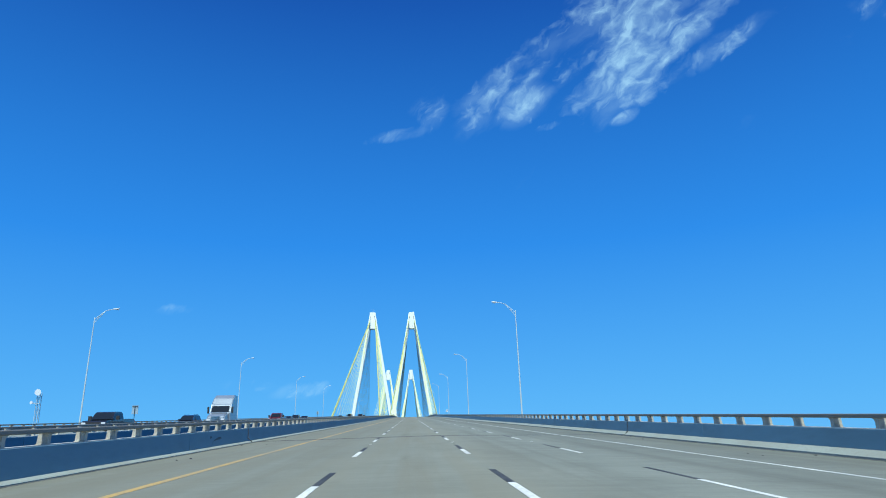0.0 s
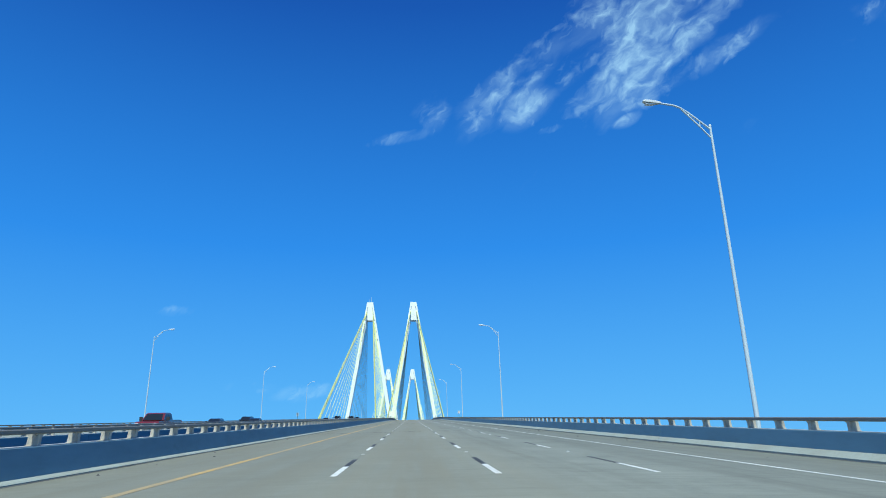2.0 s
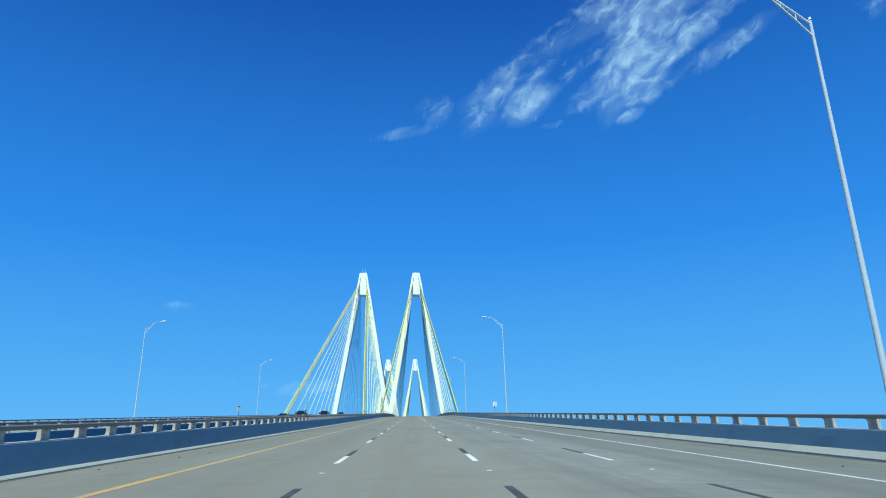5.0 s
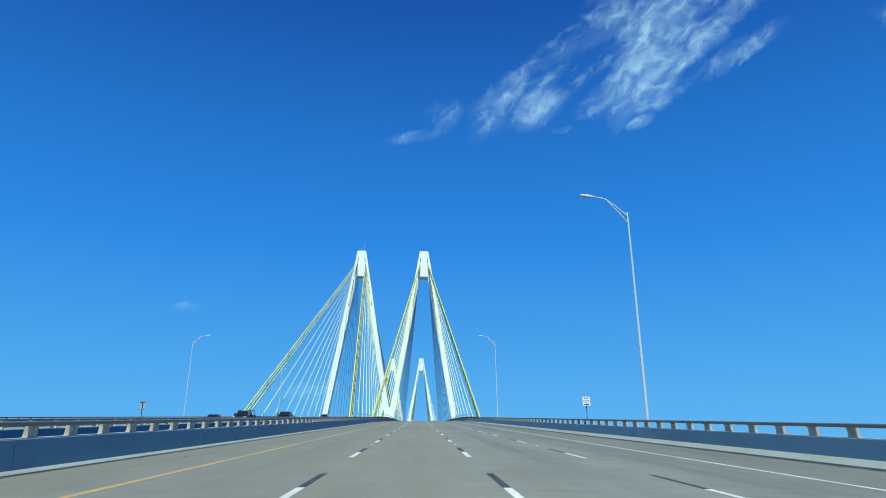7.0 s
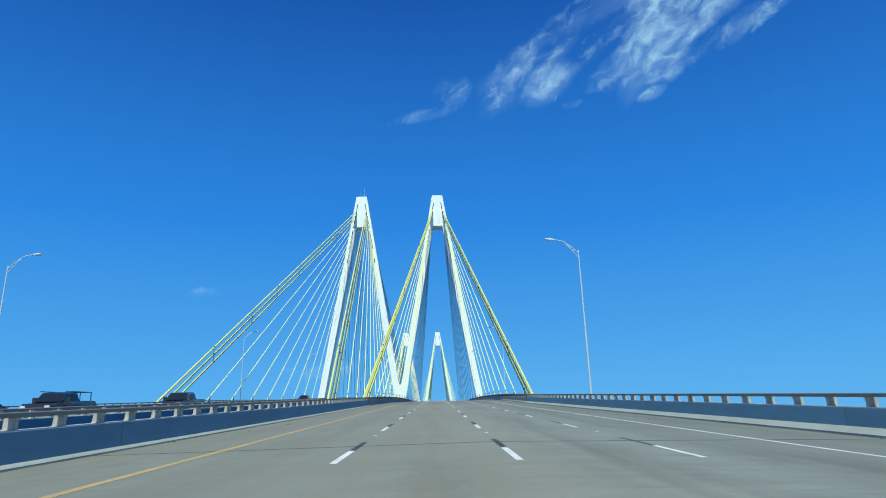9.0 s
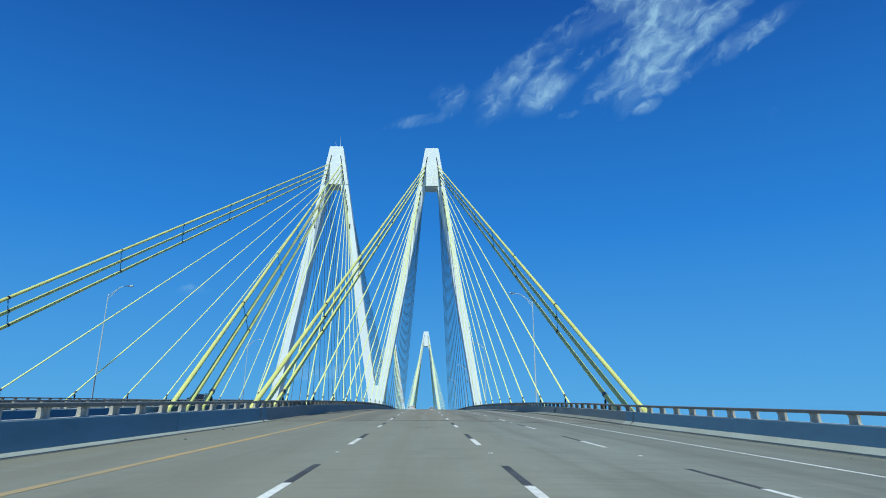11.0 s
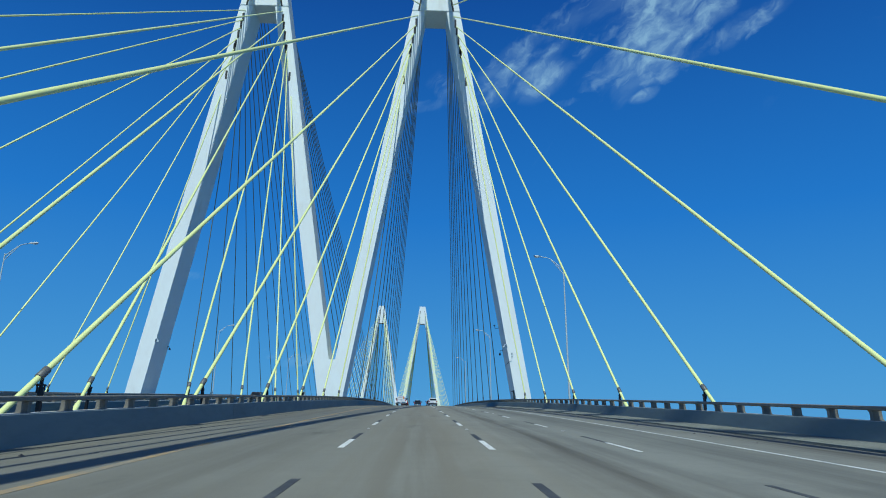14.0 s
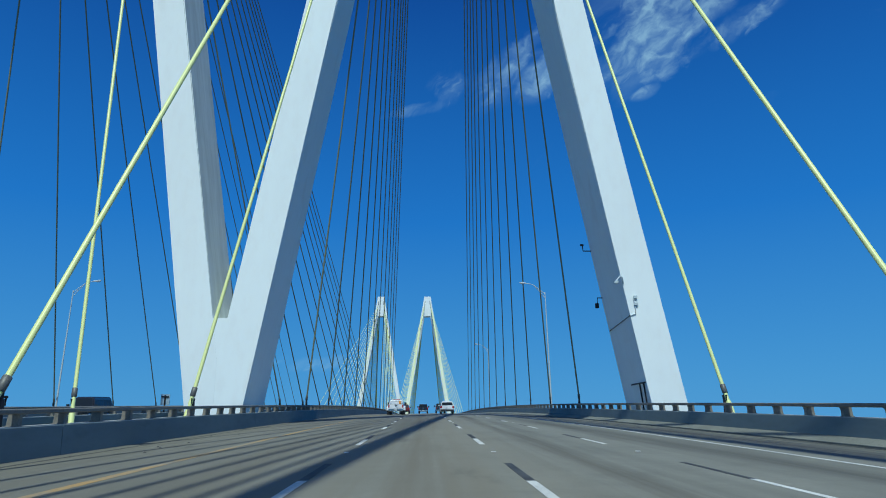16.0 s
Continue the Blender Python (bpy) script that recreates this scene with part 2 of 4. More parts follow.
# bridge posts: their shade painted as a darker copy of the post colour
M_POST_SHADED = material("shaded_post_metal", (0.23, 0.215, 0.18), 0.6, 0.1, (0.5, 0.3), (0.5, 0.04), 0.2, (0.11, 0.10, 0.085))
M_WHITE = material("white_road_paint", (0.70, 0.70, 0.65), 0.7, 0, (0.6, 0.9), (0.8, 0.07), 0.2, (0.36, 0.355, 0.32), (1, 0.5, 1))
M_BLACK = material("black_road_paint", (0.025, 0.026, 0.028), 0.75, 0, (0.5, 0.8), (0.6, 0.05), 0.2, (0.10, 0.10, 0.095))
M_YELLOW = material("yellow_road_paint", (0.46, 0.30, 0.09), 0.8, 0, (0.9, 1.8), (0.95, 0.16), 0.2, (0.25, 0.22, 0.15), (1, 0.45, 1))
M_YELLOW_WORN = material("worn_yellow_road_paint", (0.40, 0.25, 0.085), 0.8, 0, (1.0, 1.1), (1.0, 0.16), 0.2, (0.21, 0.20, 0.155), (1, 0.4, 1))
M_JOINT = material("joint_rubber", (0.03, 0.03, 0.032), 0.7, 0, (0.4, 0.6), (0.4, 0.05), 0.2, (0.08, 0.08, 0.08))
M_PYLON = material("white_pylon_concrete", (0.87, 0.935, 0.925), 0.75, 0, (0.3, 6.0), (0.25, 0.5), 0.12, (0.74, 0.74, 0.72), (1, 1, 0.35), 0, (0.18, 2.5, (0.6, 0.57, 0.50)))


def shade_upper_faces(m, colour, amount):
    """Shade painted, with streaky stains, into the colour of faces leaning upwards."""
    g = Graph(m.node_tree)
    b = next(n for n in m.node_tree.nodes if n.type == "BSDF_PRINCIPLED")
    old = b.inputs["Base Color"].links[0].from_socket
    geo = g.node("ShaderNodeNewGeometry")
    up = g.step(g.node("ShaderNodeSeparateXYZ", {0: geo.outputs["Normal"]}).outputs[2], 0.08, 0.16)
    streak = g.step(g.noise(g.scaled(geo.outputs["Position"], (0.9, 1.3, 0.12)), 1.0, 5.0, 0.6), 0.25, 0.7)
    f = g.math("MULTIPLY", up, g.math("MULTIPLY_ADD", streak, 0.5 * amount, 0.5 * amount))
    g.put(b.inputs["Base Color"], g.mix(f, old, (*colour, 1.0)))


shade_upper_faces(M_PYLON, (0.40, 0.43, 0.40), 0.65)
# shade inside the tower's slots, painted on flat plates
M_SLOT_SHADE = plain("slot_shade", (0.07, 0.07, 0.07), 0.9)
M_CABLE = material("yellow_cable_sheath", (0.80, 0.85, 0.36), 0.4, 0, (0.4, 3.0), (0.3, 0.2), 0.05, (0.72, 0.75, 0.25))
M_HEAVY = material("backstay_sheath", (0.69, 0.69, 0.21), 0.5, 0, (0.5, 3.0), (0.4, 0.2), 0.05, (0.48, 0.46, 0.12))
# main-span stays: their shaded underside painted as a darker copy of the sheath
M_CABLE_SHADED = material("shaded_cable_sheath", (0.26, 0.27, 0.17), 0.55, 0, (0.4, 3.0), (0.3, 0.2), 0.05, (0.16, 0.17, 0.13))
M_CLAMP = plain("dark_clamp_steel", (0.035, 0.035, 0.04), 0.5, 0.6)
M_SLEEVE = material("clamp_sleeve_steel", (0.17, 0.17, 0.155), 0.55, 0.3, (0.4, 0.3), (0.5, 0.05), 0.1, (0.05, 0.05, 0.05))
M_GALV = material("galvanised_steel", (0.52, 0.61, 0.65), 0.5, 0.0, (0.4, 0.8), (0.4, 0.05), 0.05, (0.46, 0.50, 0.50))
M_LAMPHEAD = material("lamp_head_paint", (0.62, 0.66, 0.66), 0.45, 0.0, (0.3, 0.4), (0.3, 0.04), 0.0, (0.45, 0.47, 0.46))
M_LAMPGLASS = plain("lamp_lens", (0.75, 0.78, 0.8), 0.2)
M_CAR_WHITE = plain("white_car_paint", (0.80, 0.81, 0.82), 0.25, 0.0, 0.8)
M_CAR_BLACK = plain("black_car_paint", (0.015, 0.016, 0.02), 0.22, 0.0, 0.8)
M_CAR_GREY = plain("dark_grey_car_paint", (0.045, 0.05, 0.055), 0.25, 0.3, 0.8)
M_CAR_RED = plain("dark_red_car_paint", (0.16, 0.018, 0.02), 0.25, 0.1, 0.8)
M_CAR_SILVER = plain("silver_blue_truck_paint", (0.27, 0.31, 0.36), 0.3, 0.3, 0.6)
M_TYRE = plain("tyre_rubber", (0.02, 0.02, 0.02), 0.85)
M_CHROME = plain("chrome", (0.6, 0.6, 0.6), 0.15, 1.0)
M_PLASTIC = plain("black_plastic", (0.03, 0.03, 0.032), 0.6)
M_TAIL = plain("red_tail_lamp", (0.35, 0.01, 0.012), 0.15)
M_HEADLAMP = plain("clear_headlamp", (0.7, 0.72, 0.74), 0.1)
M_ORANGE = plain("orange_plastic", (0.75, 0.28, 0.02), 0.5)
M_SIGN = plain("white_sign_face", (0.78, 0.78, 0.76), 0.5)
# sky reflection in the bare aluminium, painted as a flat blue
M_SIGNBACK = plain("sky_tinted_sign_back", (0.30, 0.42, 0.52), 0.5, 0.0)
M_INK = plain("black_sign_ink", (0.03, 0.03, 0.03), 0.6)
M_GLASS = glass_dark("tinted_glass")
M_WATER = material("bay_water", (0.035, 0.06, 0.07), 0.12, 0, (0.4, 400.0), (0.3, 8.0), 0.3, (0.05, 0.075, 0.07))


# ---- mesh helpers ----
def mesh_of(name, verts, faces, mat, smooth=False):
    me = bpy.data.meshes.new(name)
    me.from_pydata([tuple(v) for v in verts], [], faces)
    me.materials.append(mat)
    if smooth:
        for poly in me.polygons:
            poly.use_smooth = True
    me.update()
    # turn the faces outwards
    me.calc_loop_triangles()
    co = [v.co - me.vertices[0].co for v in me.vertices]
    if sum(co[a].dot(co[b].cross(co[c])) for a, b, c in (t.vertices for t in me.loop_triangles)) < 0:
        me.flip_normals()
    return me


def child(name, me, parent, label="", m=None):
    ob = new(name, me)
    ob.parent = parent
    if m is not None:
        ob.matrix_basis = m
    if label:
        ob["label"] = label
    return ob


def thing(name, label, category, group="", kind="", at=(0, 0, 0)):
    ob = new(name)
    ob.empty_display_size = 0.2
    ob.location = at
    return tagged(ob, label, category, group, kind)


def bm_mesh(name, bm, mat, smooth=False, bevel=0.0, segments=2):
    if bevel:
        bmesh.ops.bevel(bm, geom=list(bm.edges), offset=bevel, segments=segments, affect="EDGES", clamp_overlap=True)
    bmesh.ops.recalc_face_normals(bm, faces=bm.faces)
    me = bpy.data.meshes.new(name)
    bm.to_mesh(me)
    bm.free()
    me.materials.append(mat)
    if smooth:
        for poly in me.polygons:
            poly.use_smooth = True
    return me


def box_bm(lo, hi, bm=None):
    bm = bm or bmesh.new()
    m = Matrix.LocRotScale([(a + b) / 2 for a, b in zip(lo, hi)], None, [b - a for a, b in zip(lo, hi)])
    bmesh.ops.create_cube(bm, size=1.0, matrix=m)
    return bm


def box(name, lo, hi, mat, bevel=0.0):
    return bm_mesh(name, box_bm(lo, hi), mat, False, bevel)


def prism_bm(points, a, b, axis="x", bm=None):
    """Outline of (p, q) points pushed from a to b along the axis. x: points are (y, z); y: (x, z); z: (x, y)."""
    bm = bm or bmesh.new()
    put = {"x": lambda p, q, s: (s, p, q), "y": lambda p, q, s: (p, s, q), "z": lambda p, q, s: (p, q, s)}[axis]
    v0 = [bm.verts.new(put(p, q, a)) for p, q in points]
    v1 = [bm.verts.new(put(p, q, b)) for p, q in points]
    n = len(points)
    bm.faces.new(v0)
    bm.faces.new(v1[::-1])
    for i in range(n):
        bm.faces.new((v0[i], v0[(i + 1) % n], v1[(i + 1) % n], v1[i]))
    return bm


def tube_data(path, radii, sides=8):
    """Verts and faces of a round bar along a path of points."""
    pts = [Vector(p) for p in path]
    verts, faces = [], []
    for i, p in enumerate(pts):
        d = (pts[min(i + 1, len(pts) - 1)] - pts[max(i - 1, 0)]).normalized()
        side = d.cross(Vector((0, 0, 1)) if abs(d.z) < 0.95 else Vector((1, 0, 0))).normalized()
        other = side.cross(d)
        r = radii[i] if isinstance(radii, (list, tuple)) else radii
        for k in range(sides):
            a = 2 * math.pi * k / sides
            verts.append(p + side * (r * math.cos(a)) + other * (r * math.sin(a)))
    for i in range(len(pts) - 1):
        for k in range(sides):
            a, b = i * sides + k, i * sides + (k + 1) % sides
            faces.append((a, a + sides, b + sides, b))
    # end caps on corners of their own, so that the round sides shade evenly
    n = len(verts)
    verts += verts[:sides] + verts[n - sides:n]
    faces.append(tuple(range(n, n + sides)))
    faces.append(tuple(range(n + sides, n + 2 * sides))[::-1])
    return verts, faces


def tube(name, path, radii, mat, sides=8):
    return mesh_of(name, *tube_data(path, radii, sides), mat, True)


def merged(name, pieces, mat, smooth=False):
    """Several (verts, faces) as one mesh."""
    verts, faces = [], []
    for v, f in pieces:
        o = len(verts)
        verts += list(v)
        faces += [tuple(i + o for i in q) for q in f]
    return mesh_of(name, verts, faces, mat, smooth)


# ---- the line of the bridge ----
GRADE, CREST_FROM, TOWER_Y, CREST_Y = 0.05102, 356.2, 500.4, 685.4
FAR_TOWER_Y = 871.6
CROWN_X, AXIS_X = 1.83, -12.87          # crown of the near carriageway; line halfway between the two decks
CENTRE_X = 1.65                        # middle of the near deck
LEFT_X, RIGHT_X = -8.95, 12.42           # gutters
DECK_FROM, DECK_TO = 351.7, 2 * 685.4 - 351.7


def fall(x, y):
    """Crossfall either side of the crown, easing from the approach to the bridge deck."""
    f = min(max((y - 346) / 20, 0.0), 1.0)
    a, b = (0.0158, 0.0092) if x > CROWN_X else (0.0132, 0.0107)
    return a + (b - a) * f * f * (3 - 2 * f)


def line_z(y):
    k = GRADE / (CREST_Y - CREST_FROM)
    u = min(max(y, CREST_FROM), 2 * CREST_Y - CREST_FROM) - CREST_FROM
    return GRADE * min(y, CREST_FROM) + GRADE * u - k * u * u / 2 - GRADE * max(y - (2 * CREST_Y - CREST_FROM), 0)


def road_z(x, y):
    if x < AXIS_X:
        x = 2 * AXIS_X - x
    return line_z(y) - abs(x - CROWN_X) * fall(x, y)


def strip(name, section, y0, y1, mat, step=6.0, close=True):
    """A long piece that follows the road: section is a list of (x, height over the road); closed round when close."""
    n = max(2, int(math.ceil((y1 - y0) / step)) + 1)
    k = len(section)
    verts, faces = [], []
    for i in range(n):
        y = y0 + (y1 - y0) * i / (n - 1)
        verts += [(x, y, road_z(x, y) + h) for x, h in section]
    for i in range(n - 1):
        for j in range(k if close else k - 1):
            a, b = i * k + j, i * k + (j + 1) % k
            faces.append((a, b, b + k, a + k))
    if close:
        faces.append(tuple(range(k))[::-1])
        faces.append(tuple(range((n - 1) * k, n * k)))
    return mesh_of(name, verts, faces, mat)


ROAD_FROM, ROAD_TO = -90.0, 1500.0


def carriageway(name, label, flip):
    xs = [LEFT_X - 0.3, LEFT_X, -5, -1.83, CROWN_X, 5.5, 9.1, RIGHT_X, RIGHT_X + 0.3]
    if flip:
        xs = [2 * AXIS_X - x for x in xs][::-1]
    root = thing(name, label, "road", "", "structure")
    for part_name, y0, y1, mat in (("approach_slab", ROAD_FROM, DECK_FROM, M_ROAD), ("bridge_slab", DECK_FROM + 0.08, DECK_TO, M_DECK), ("far_slab", DECK_TO + 0.08, ROAD_TO, M_ROAD)):
        # surface sheet with a thick slab hanging under it
        sec = [(x, 0.0) for x in xs] + [(xs[-1], -0.9), (xs[0], -0.9)]
        child(part_name, strip(part_name, sec, y0, y1, mat), root)
    return root


near_road = carriageway("road", "four lane concrete bridge carriageway with worn lane paint", False)
far_road = carriageway("opposite_road", "opposite concrete carriageway beyond the gap between the decks", True)

# ---- parapets ----
POST_GAP = 2.032


def post_mesh(side, mat):
    # cast bracket: deep across the wall, thin along it, head swept forward under the rail; rings of (z, inner x, outer x, back y, front y)
    rings = [(0.0, -0.07, 0.25, -0.10, 0.10), (0.018, -0.07, 0.25, -0.10, 0.10), (0.026, -0.055, 0.23, -0.072, 0.072), (0.14, -0.052, 0.22, -0.068, 0.070),
             (0.22, -0.052, 0.215, -0.068, 0.080), (0.265, -0.055, 0.21, -0.07, 0.108), (0.298, -0.06, 0.205, -0.072, 0.16), (0.33, -0.07, 0.20, -0.075, 0.25)]
    verts, faces = [], []
    for z, a, b, h0, h1 in rings:
        verts += [(a, h0, z), (b, h0, z), (b, h1, z), (a, h1, z)]
    for i in range(len(rings) - 1):
        for k in range(4):
            p, q = i * 4 + k, i * 4 + (k + 1) % 4
            faces.append((p, q, q + 4, p + 4))
    faces += [(3, 2, 1, 0), tuple(len(verts) - 4 + k for k in range(4))]
    verts = [(side * x, y, z) for x, y, z in verts]
    if side < 0:
        faces = [tuple(reversed(f)) for f in faces]
    return mesh_of("post", verts, faces, mat)


POSTS = {(side, deck): post_mesh(side, M_POST_SHADED if deck else M_POST) for side in (1, -1) for deck in (True, False)}
TOP_H = 0.80


def parapet(name, label, gutter, outward, from_y, to_y, near):
    """gutter: x of its foot; outward: +1 or -1, the way from the lanes to the outside."""
    o = outward
    root = thing(name, label, "parapet", "", "structure")
    low = gutter in (LEFT_X, 2 * AXIS_X - LEFT_X)
    BASE_H, lip = (0.10, 0.03) if low else (0.25, 0.06)
    curb = [(gutter, -0.05), (gutter, lip), (gutter + o * 0.05, lip + 0.03), (gutter + o * 0.28, BASE_H), (gutter + o * 0.45, BASE_H), (gutter + o * 0.45, -0.05)]
    wall = [(gutter + o * 0.26, BASE_H - 0.01), (gutter + o * 0.285, TOP_H - 0.02), (gutter + o * 0.305, TOP_H), (gutter + o * 0.79, TOP_H), (gutter + o * 0.81, TOP_H - 0.02), (gutter + o * 0.81, -0.9), (gutter + o * 0.44, -0.9), (gutter + o * 0.44, BASE_H - 0.01)]
    mid = gutter + o * 0.44
    rail = [(mid + 0.115 * math.copysign(abs(math.cos(a)) ** 0.4, math.cos(a)), 1.15 + 0.062 * math.copysign(abs(math.sin(a)) ** 0.4, math.sin(a))) for a in [2 * math.pi * (i + 0.5) / 12 for i in range(12)]]
    # thin strip added to carry the painted sunlight on the wall top
    coping = [(gutter + o * 0.296, TOP_H - 0.03), (gutter + o * 0.296, TOP_H + 0.006), (gutter + o * 0.80, TOP_H + 0.006), (gutter + o * 0.80, TOP_H - 0.03)]
    piece = POST_GAP * 10
    y = from_y
    while y < to_y - 1:
        e = min(y + piece, to_y)
        if y < DECK_FROM - 1 < e:
            e = DECK_FROM
        on_bridge = DECK_FROM - 1 < y < DECK_TO
        flush = on_bridge and low
        wall[0], wall[-1], curb[3], curb[4] = ((wall[0][0], 0.01), (wall[-1][0], 0.01), (curb[3][0], 0.04), (curb[4][0], 0.04)) if flush else ((wall[0][0], BASE_H - 0.01), (wall[-1][0], BASE_H - 0.01), (curb[3][0], BASE_H), (curb[4][0], BASE_H))
        curb[1], curb[2] = ((gutter + o * 0.2, 0.015), (gutter + o * 0.22, 0.03)) if flush else ((gutter, lip), (gutter + o * 0.05, lip + 0.03))
        child("wall_panel", strip("wall_panel", wall, y + 0.012, e - 0.012, M_WALL_DECK_SHADE if on_bridge else M_WALL_SHADE), root)
        child("coping", strip("coping", coping, y + 0.014, e - 0.014, M_WALL_TOP_LIT), root, "wall top painted pale as sunlit")
        child("curb", strip("curb", curb, y + 0.006, e - 0.006, M_DECK if flush else M_CURB_SHADED if on_bridge else M_CURB), root)
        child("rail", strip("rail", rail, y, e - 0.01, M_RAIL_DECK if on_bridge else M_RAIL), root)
        y = e
    rest = []
    n = int((to_y - from_y) / POST_GAP)
    for i in range(n):
        y = from_y + POST_GAP * (i + 0.5)
        z = road_z(mid, y) + TOP_H
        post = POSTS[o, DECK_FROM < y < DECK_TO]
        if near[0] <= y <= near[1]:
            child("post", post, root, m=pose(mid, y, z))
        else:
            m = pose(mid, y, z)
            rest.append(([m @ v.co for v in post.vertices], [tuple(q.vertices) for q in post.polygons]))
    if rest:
        ob = child("distant_posts", merged("distant_posts", rest, M_POST_SHADED), root)
        ob["kind"] = "stuff"
    return root


parapet("parapet", "blue-grey concrete parapet with weathered metal rail on brackets", RIGHT_X, 1, ROAD_FROM, ROAD_TO, (0, 570))
left_parapet = parapet("parapet", "shaded concrete parapet beside the gap, with weathered metal rail", LEFT_X, -1, ROAD_FROM, ROAD_TO, (0, 570))
parapet("parapet", "concrete parapet of the opposite deck with weathered metal rail", 2 * AXIS_X - LEFT_X, 1, ROAD_FROM, ROAD_TO, (30, 500))
parapet("parapet", "outer concrete parapet of the opposite deck with metal rail", 2 * AXIS_X - RIGHT_X, -1, ROAD_FROM, ROAD_TO, (60, 400))

# old tyre scuffs on the shaded wall
M_SCUFF = material("tyre_scuff", (0.05, 0.075, 0.10), 0.85, 0, (0.6, 0.4), (0.7, 0.05), 0.0, (0.11, 0.16, 0.2))
for y0, z0, length, rise, thick in ((34.8, 0.50, 0.35, 0.03, 0.05), (35.3, 0.30, 0.9, 0.13, 0.022), (35.7, 0.36, 1.0, 0.10, 0.05), (36.1, 0.42, 0.7, 0.02, 0.035), (35.2, 0.17, 0.06, 0.1, 0.06)):
    rows = 9
    verts, faces = [], []
    for i in range(rows):
        f = i / (rows - 1)
        y, w = y0 + length * f, thick * (0.15 + math.sin(math.pi * f) ** 0.7)
        z = z0 + rise * math.sin(2.2 * f) + 0.012 * math.sin(9 * f)
        for h in (z - w, z + w):
            x = LEFT_X - 0.26 - 0.025 * (h - 0.12) / 0.66
            verts += [(x + 0.002, y, road_z(x, y) + h), (x - 0.01, y, road_z(x, y) + h)]
    for i in range(rows - 1):
        a = i * 4
        faces += [(a, a + 2, a + 6, a + 4), (a + 2, a + 3, a + 7, a + 6), (a + 1, a, a + 4, a + 5)]
    child("tyre_scuff", mesh_of("tyre_scuff", verts, faces, M_SCUFF), left_parapet, "dark rubber scuff")

# illegible scrawl on the sunward wall of the bridge
M_SCRAWL = plain("black_spray_paint", (0.025, 0.03, 0.035), 0.6)
right_parapet = next(o for o in scene.objects if o.name == "parapet")
for dy, z, w, h in ((0.00, 0.60, 0.20, 0.025), (0.03, 0.40, 0.03, 0.17), (0.00, 0.50, 0.11, 0.02), (0.09, 0.47, 0.03, 0.10), (0.02, 0.38, 0.17, 0.025),
                    (0.18, 0.44, 0.03, 0.11), (0.24, 0.55, 0.16, 0.02), (0.27, 0.42, 0.03, 0.10), (0.24, 0.47, 0.13, 0.02), (0.22, 0.35, 0.22, 0.025),
                    (0.37, 0.36, 0.03, 0.14), (0.44, 0.52, 0.14, 0.02), (0.47, 0.38, 0.03, 0.09), (0.42, 0.43, 0.18, 0.02), (0.56, 0.40, 0.03, 0.15), (0.45, 0.31, 0.16, 0.025)):
    y, z, w, h = 374.0 + dy * 1.5, 0.50 + (z - 0.48) * 1.45, w * 1.5, h * 1.4
    x = RIGHT_X + 0.26 + 0.025 * (z - 0.24) / 0.54
    child("paint_bar", box("paint_bar", (x - 0.006, y, road_z(x, y) + z), (x + 0.02, y + w, road_z(x, y) + z + h), M_SCRAWL), right_parapet, "dark scrawled paint")

# ---- lane paint and joints ----
CYCLE = 12.192


def flat(name, x0, x1, y0, y1, mat, parent, lift=0.005, step=3.1):
    return child(name, strip(name, [(x0, 0.0), (x0, lift), (x1, lift), (x1, 0.0)], y0, y1, mat, step), parent)


for x, start, w in ((-1.83, 0.575, 0.075), (1.83, -0.012, 0.075), (5.486, 0.29, 0.062)):
    for i in range(-3, 78):
        y = start + i * CYCLE
        flat("white_dash", x - w, x + w, y, y + 3.05, M_WHITE, near_road)
        flat("black_dash", x - w, x + w, y + 3.052, y + 6.1, M_BLACK, near_road)
M_GRIME = material("gutter_grime", (0.06, 0.06, 0.052), 0.9, 0, (0.6, 1.5), (0.5, 0.08), 0.2, (0.15, 0.15, 0.125))
flat("gutter_grime", RIGHT_X - 0.16, RIGHT_X - 0.004, ROAD_FROM, ROAD_TO, M_GRIME, near_road, 0.004, 6)
flat("gutter_grime", LEFT_X + 0.004, LEFT_X + 0.14, ROAD_FROM, ROAD_TO, M_GRIME, near_road, 0.004, 6)
flat("yellow_edge_line", -5.58, -5.36, ROAD_FROM, DECK_FROM, M_YELLOW, near_road, 0.005, 6)
flat("yellow_edge_line", -5.58, -5.36, DECK_FROM + 0.3, ROAD_TO, M_YELLOW_WORN, near_road, 0.005, 6)
flat("white_edge_line", 8.885, 9.0, ROAD_FROM, ROAD_TO, M_WHITE, near_road, 0.005, 6)
for y, w in ((43.6, 0.42), (119.3, 0.04), (196.3, 0.04), (273.3, 0.04), (351.66, 0.24)):
    child("expansion_joint", strip("expansion_joint", [(LEFT_X, -0.01), (LEFT_X, 0.006), (CROWN_X, 0.006), (RIGHT_X, 0.006), (RIGHT_X, -0.01), (CROWN_X, -0.01)], y, y + w, M_JOINT, 1), near_road)

for y in (42.3, 350.2):
    for gutter, o in ((LEFT_X, -1), (RIGHT_X, 1)):
        z = road_z(gutter, y)
        path = [(gutter + o * 0.27, y, z + 0.8), (gutter + o * 0.26, y + 0.02, z + 0.5), (gutter + o * 0.25, y - 0.04, z + 0.28), (gutter + o * 0.12, y - 0.1, z + 0.15), (gutter - o * 0.02, y - 0.12, z + 0.03)]
        child("joint_seal", tube("joint_seal", path, 0.022, M_JOINT, 6), near_road, "black rubber joint seal hanging over the curb")

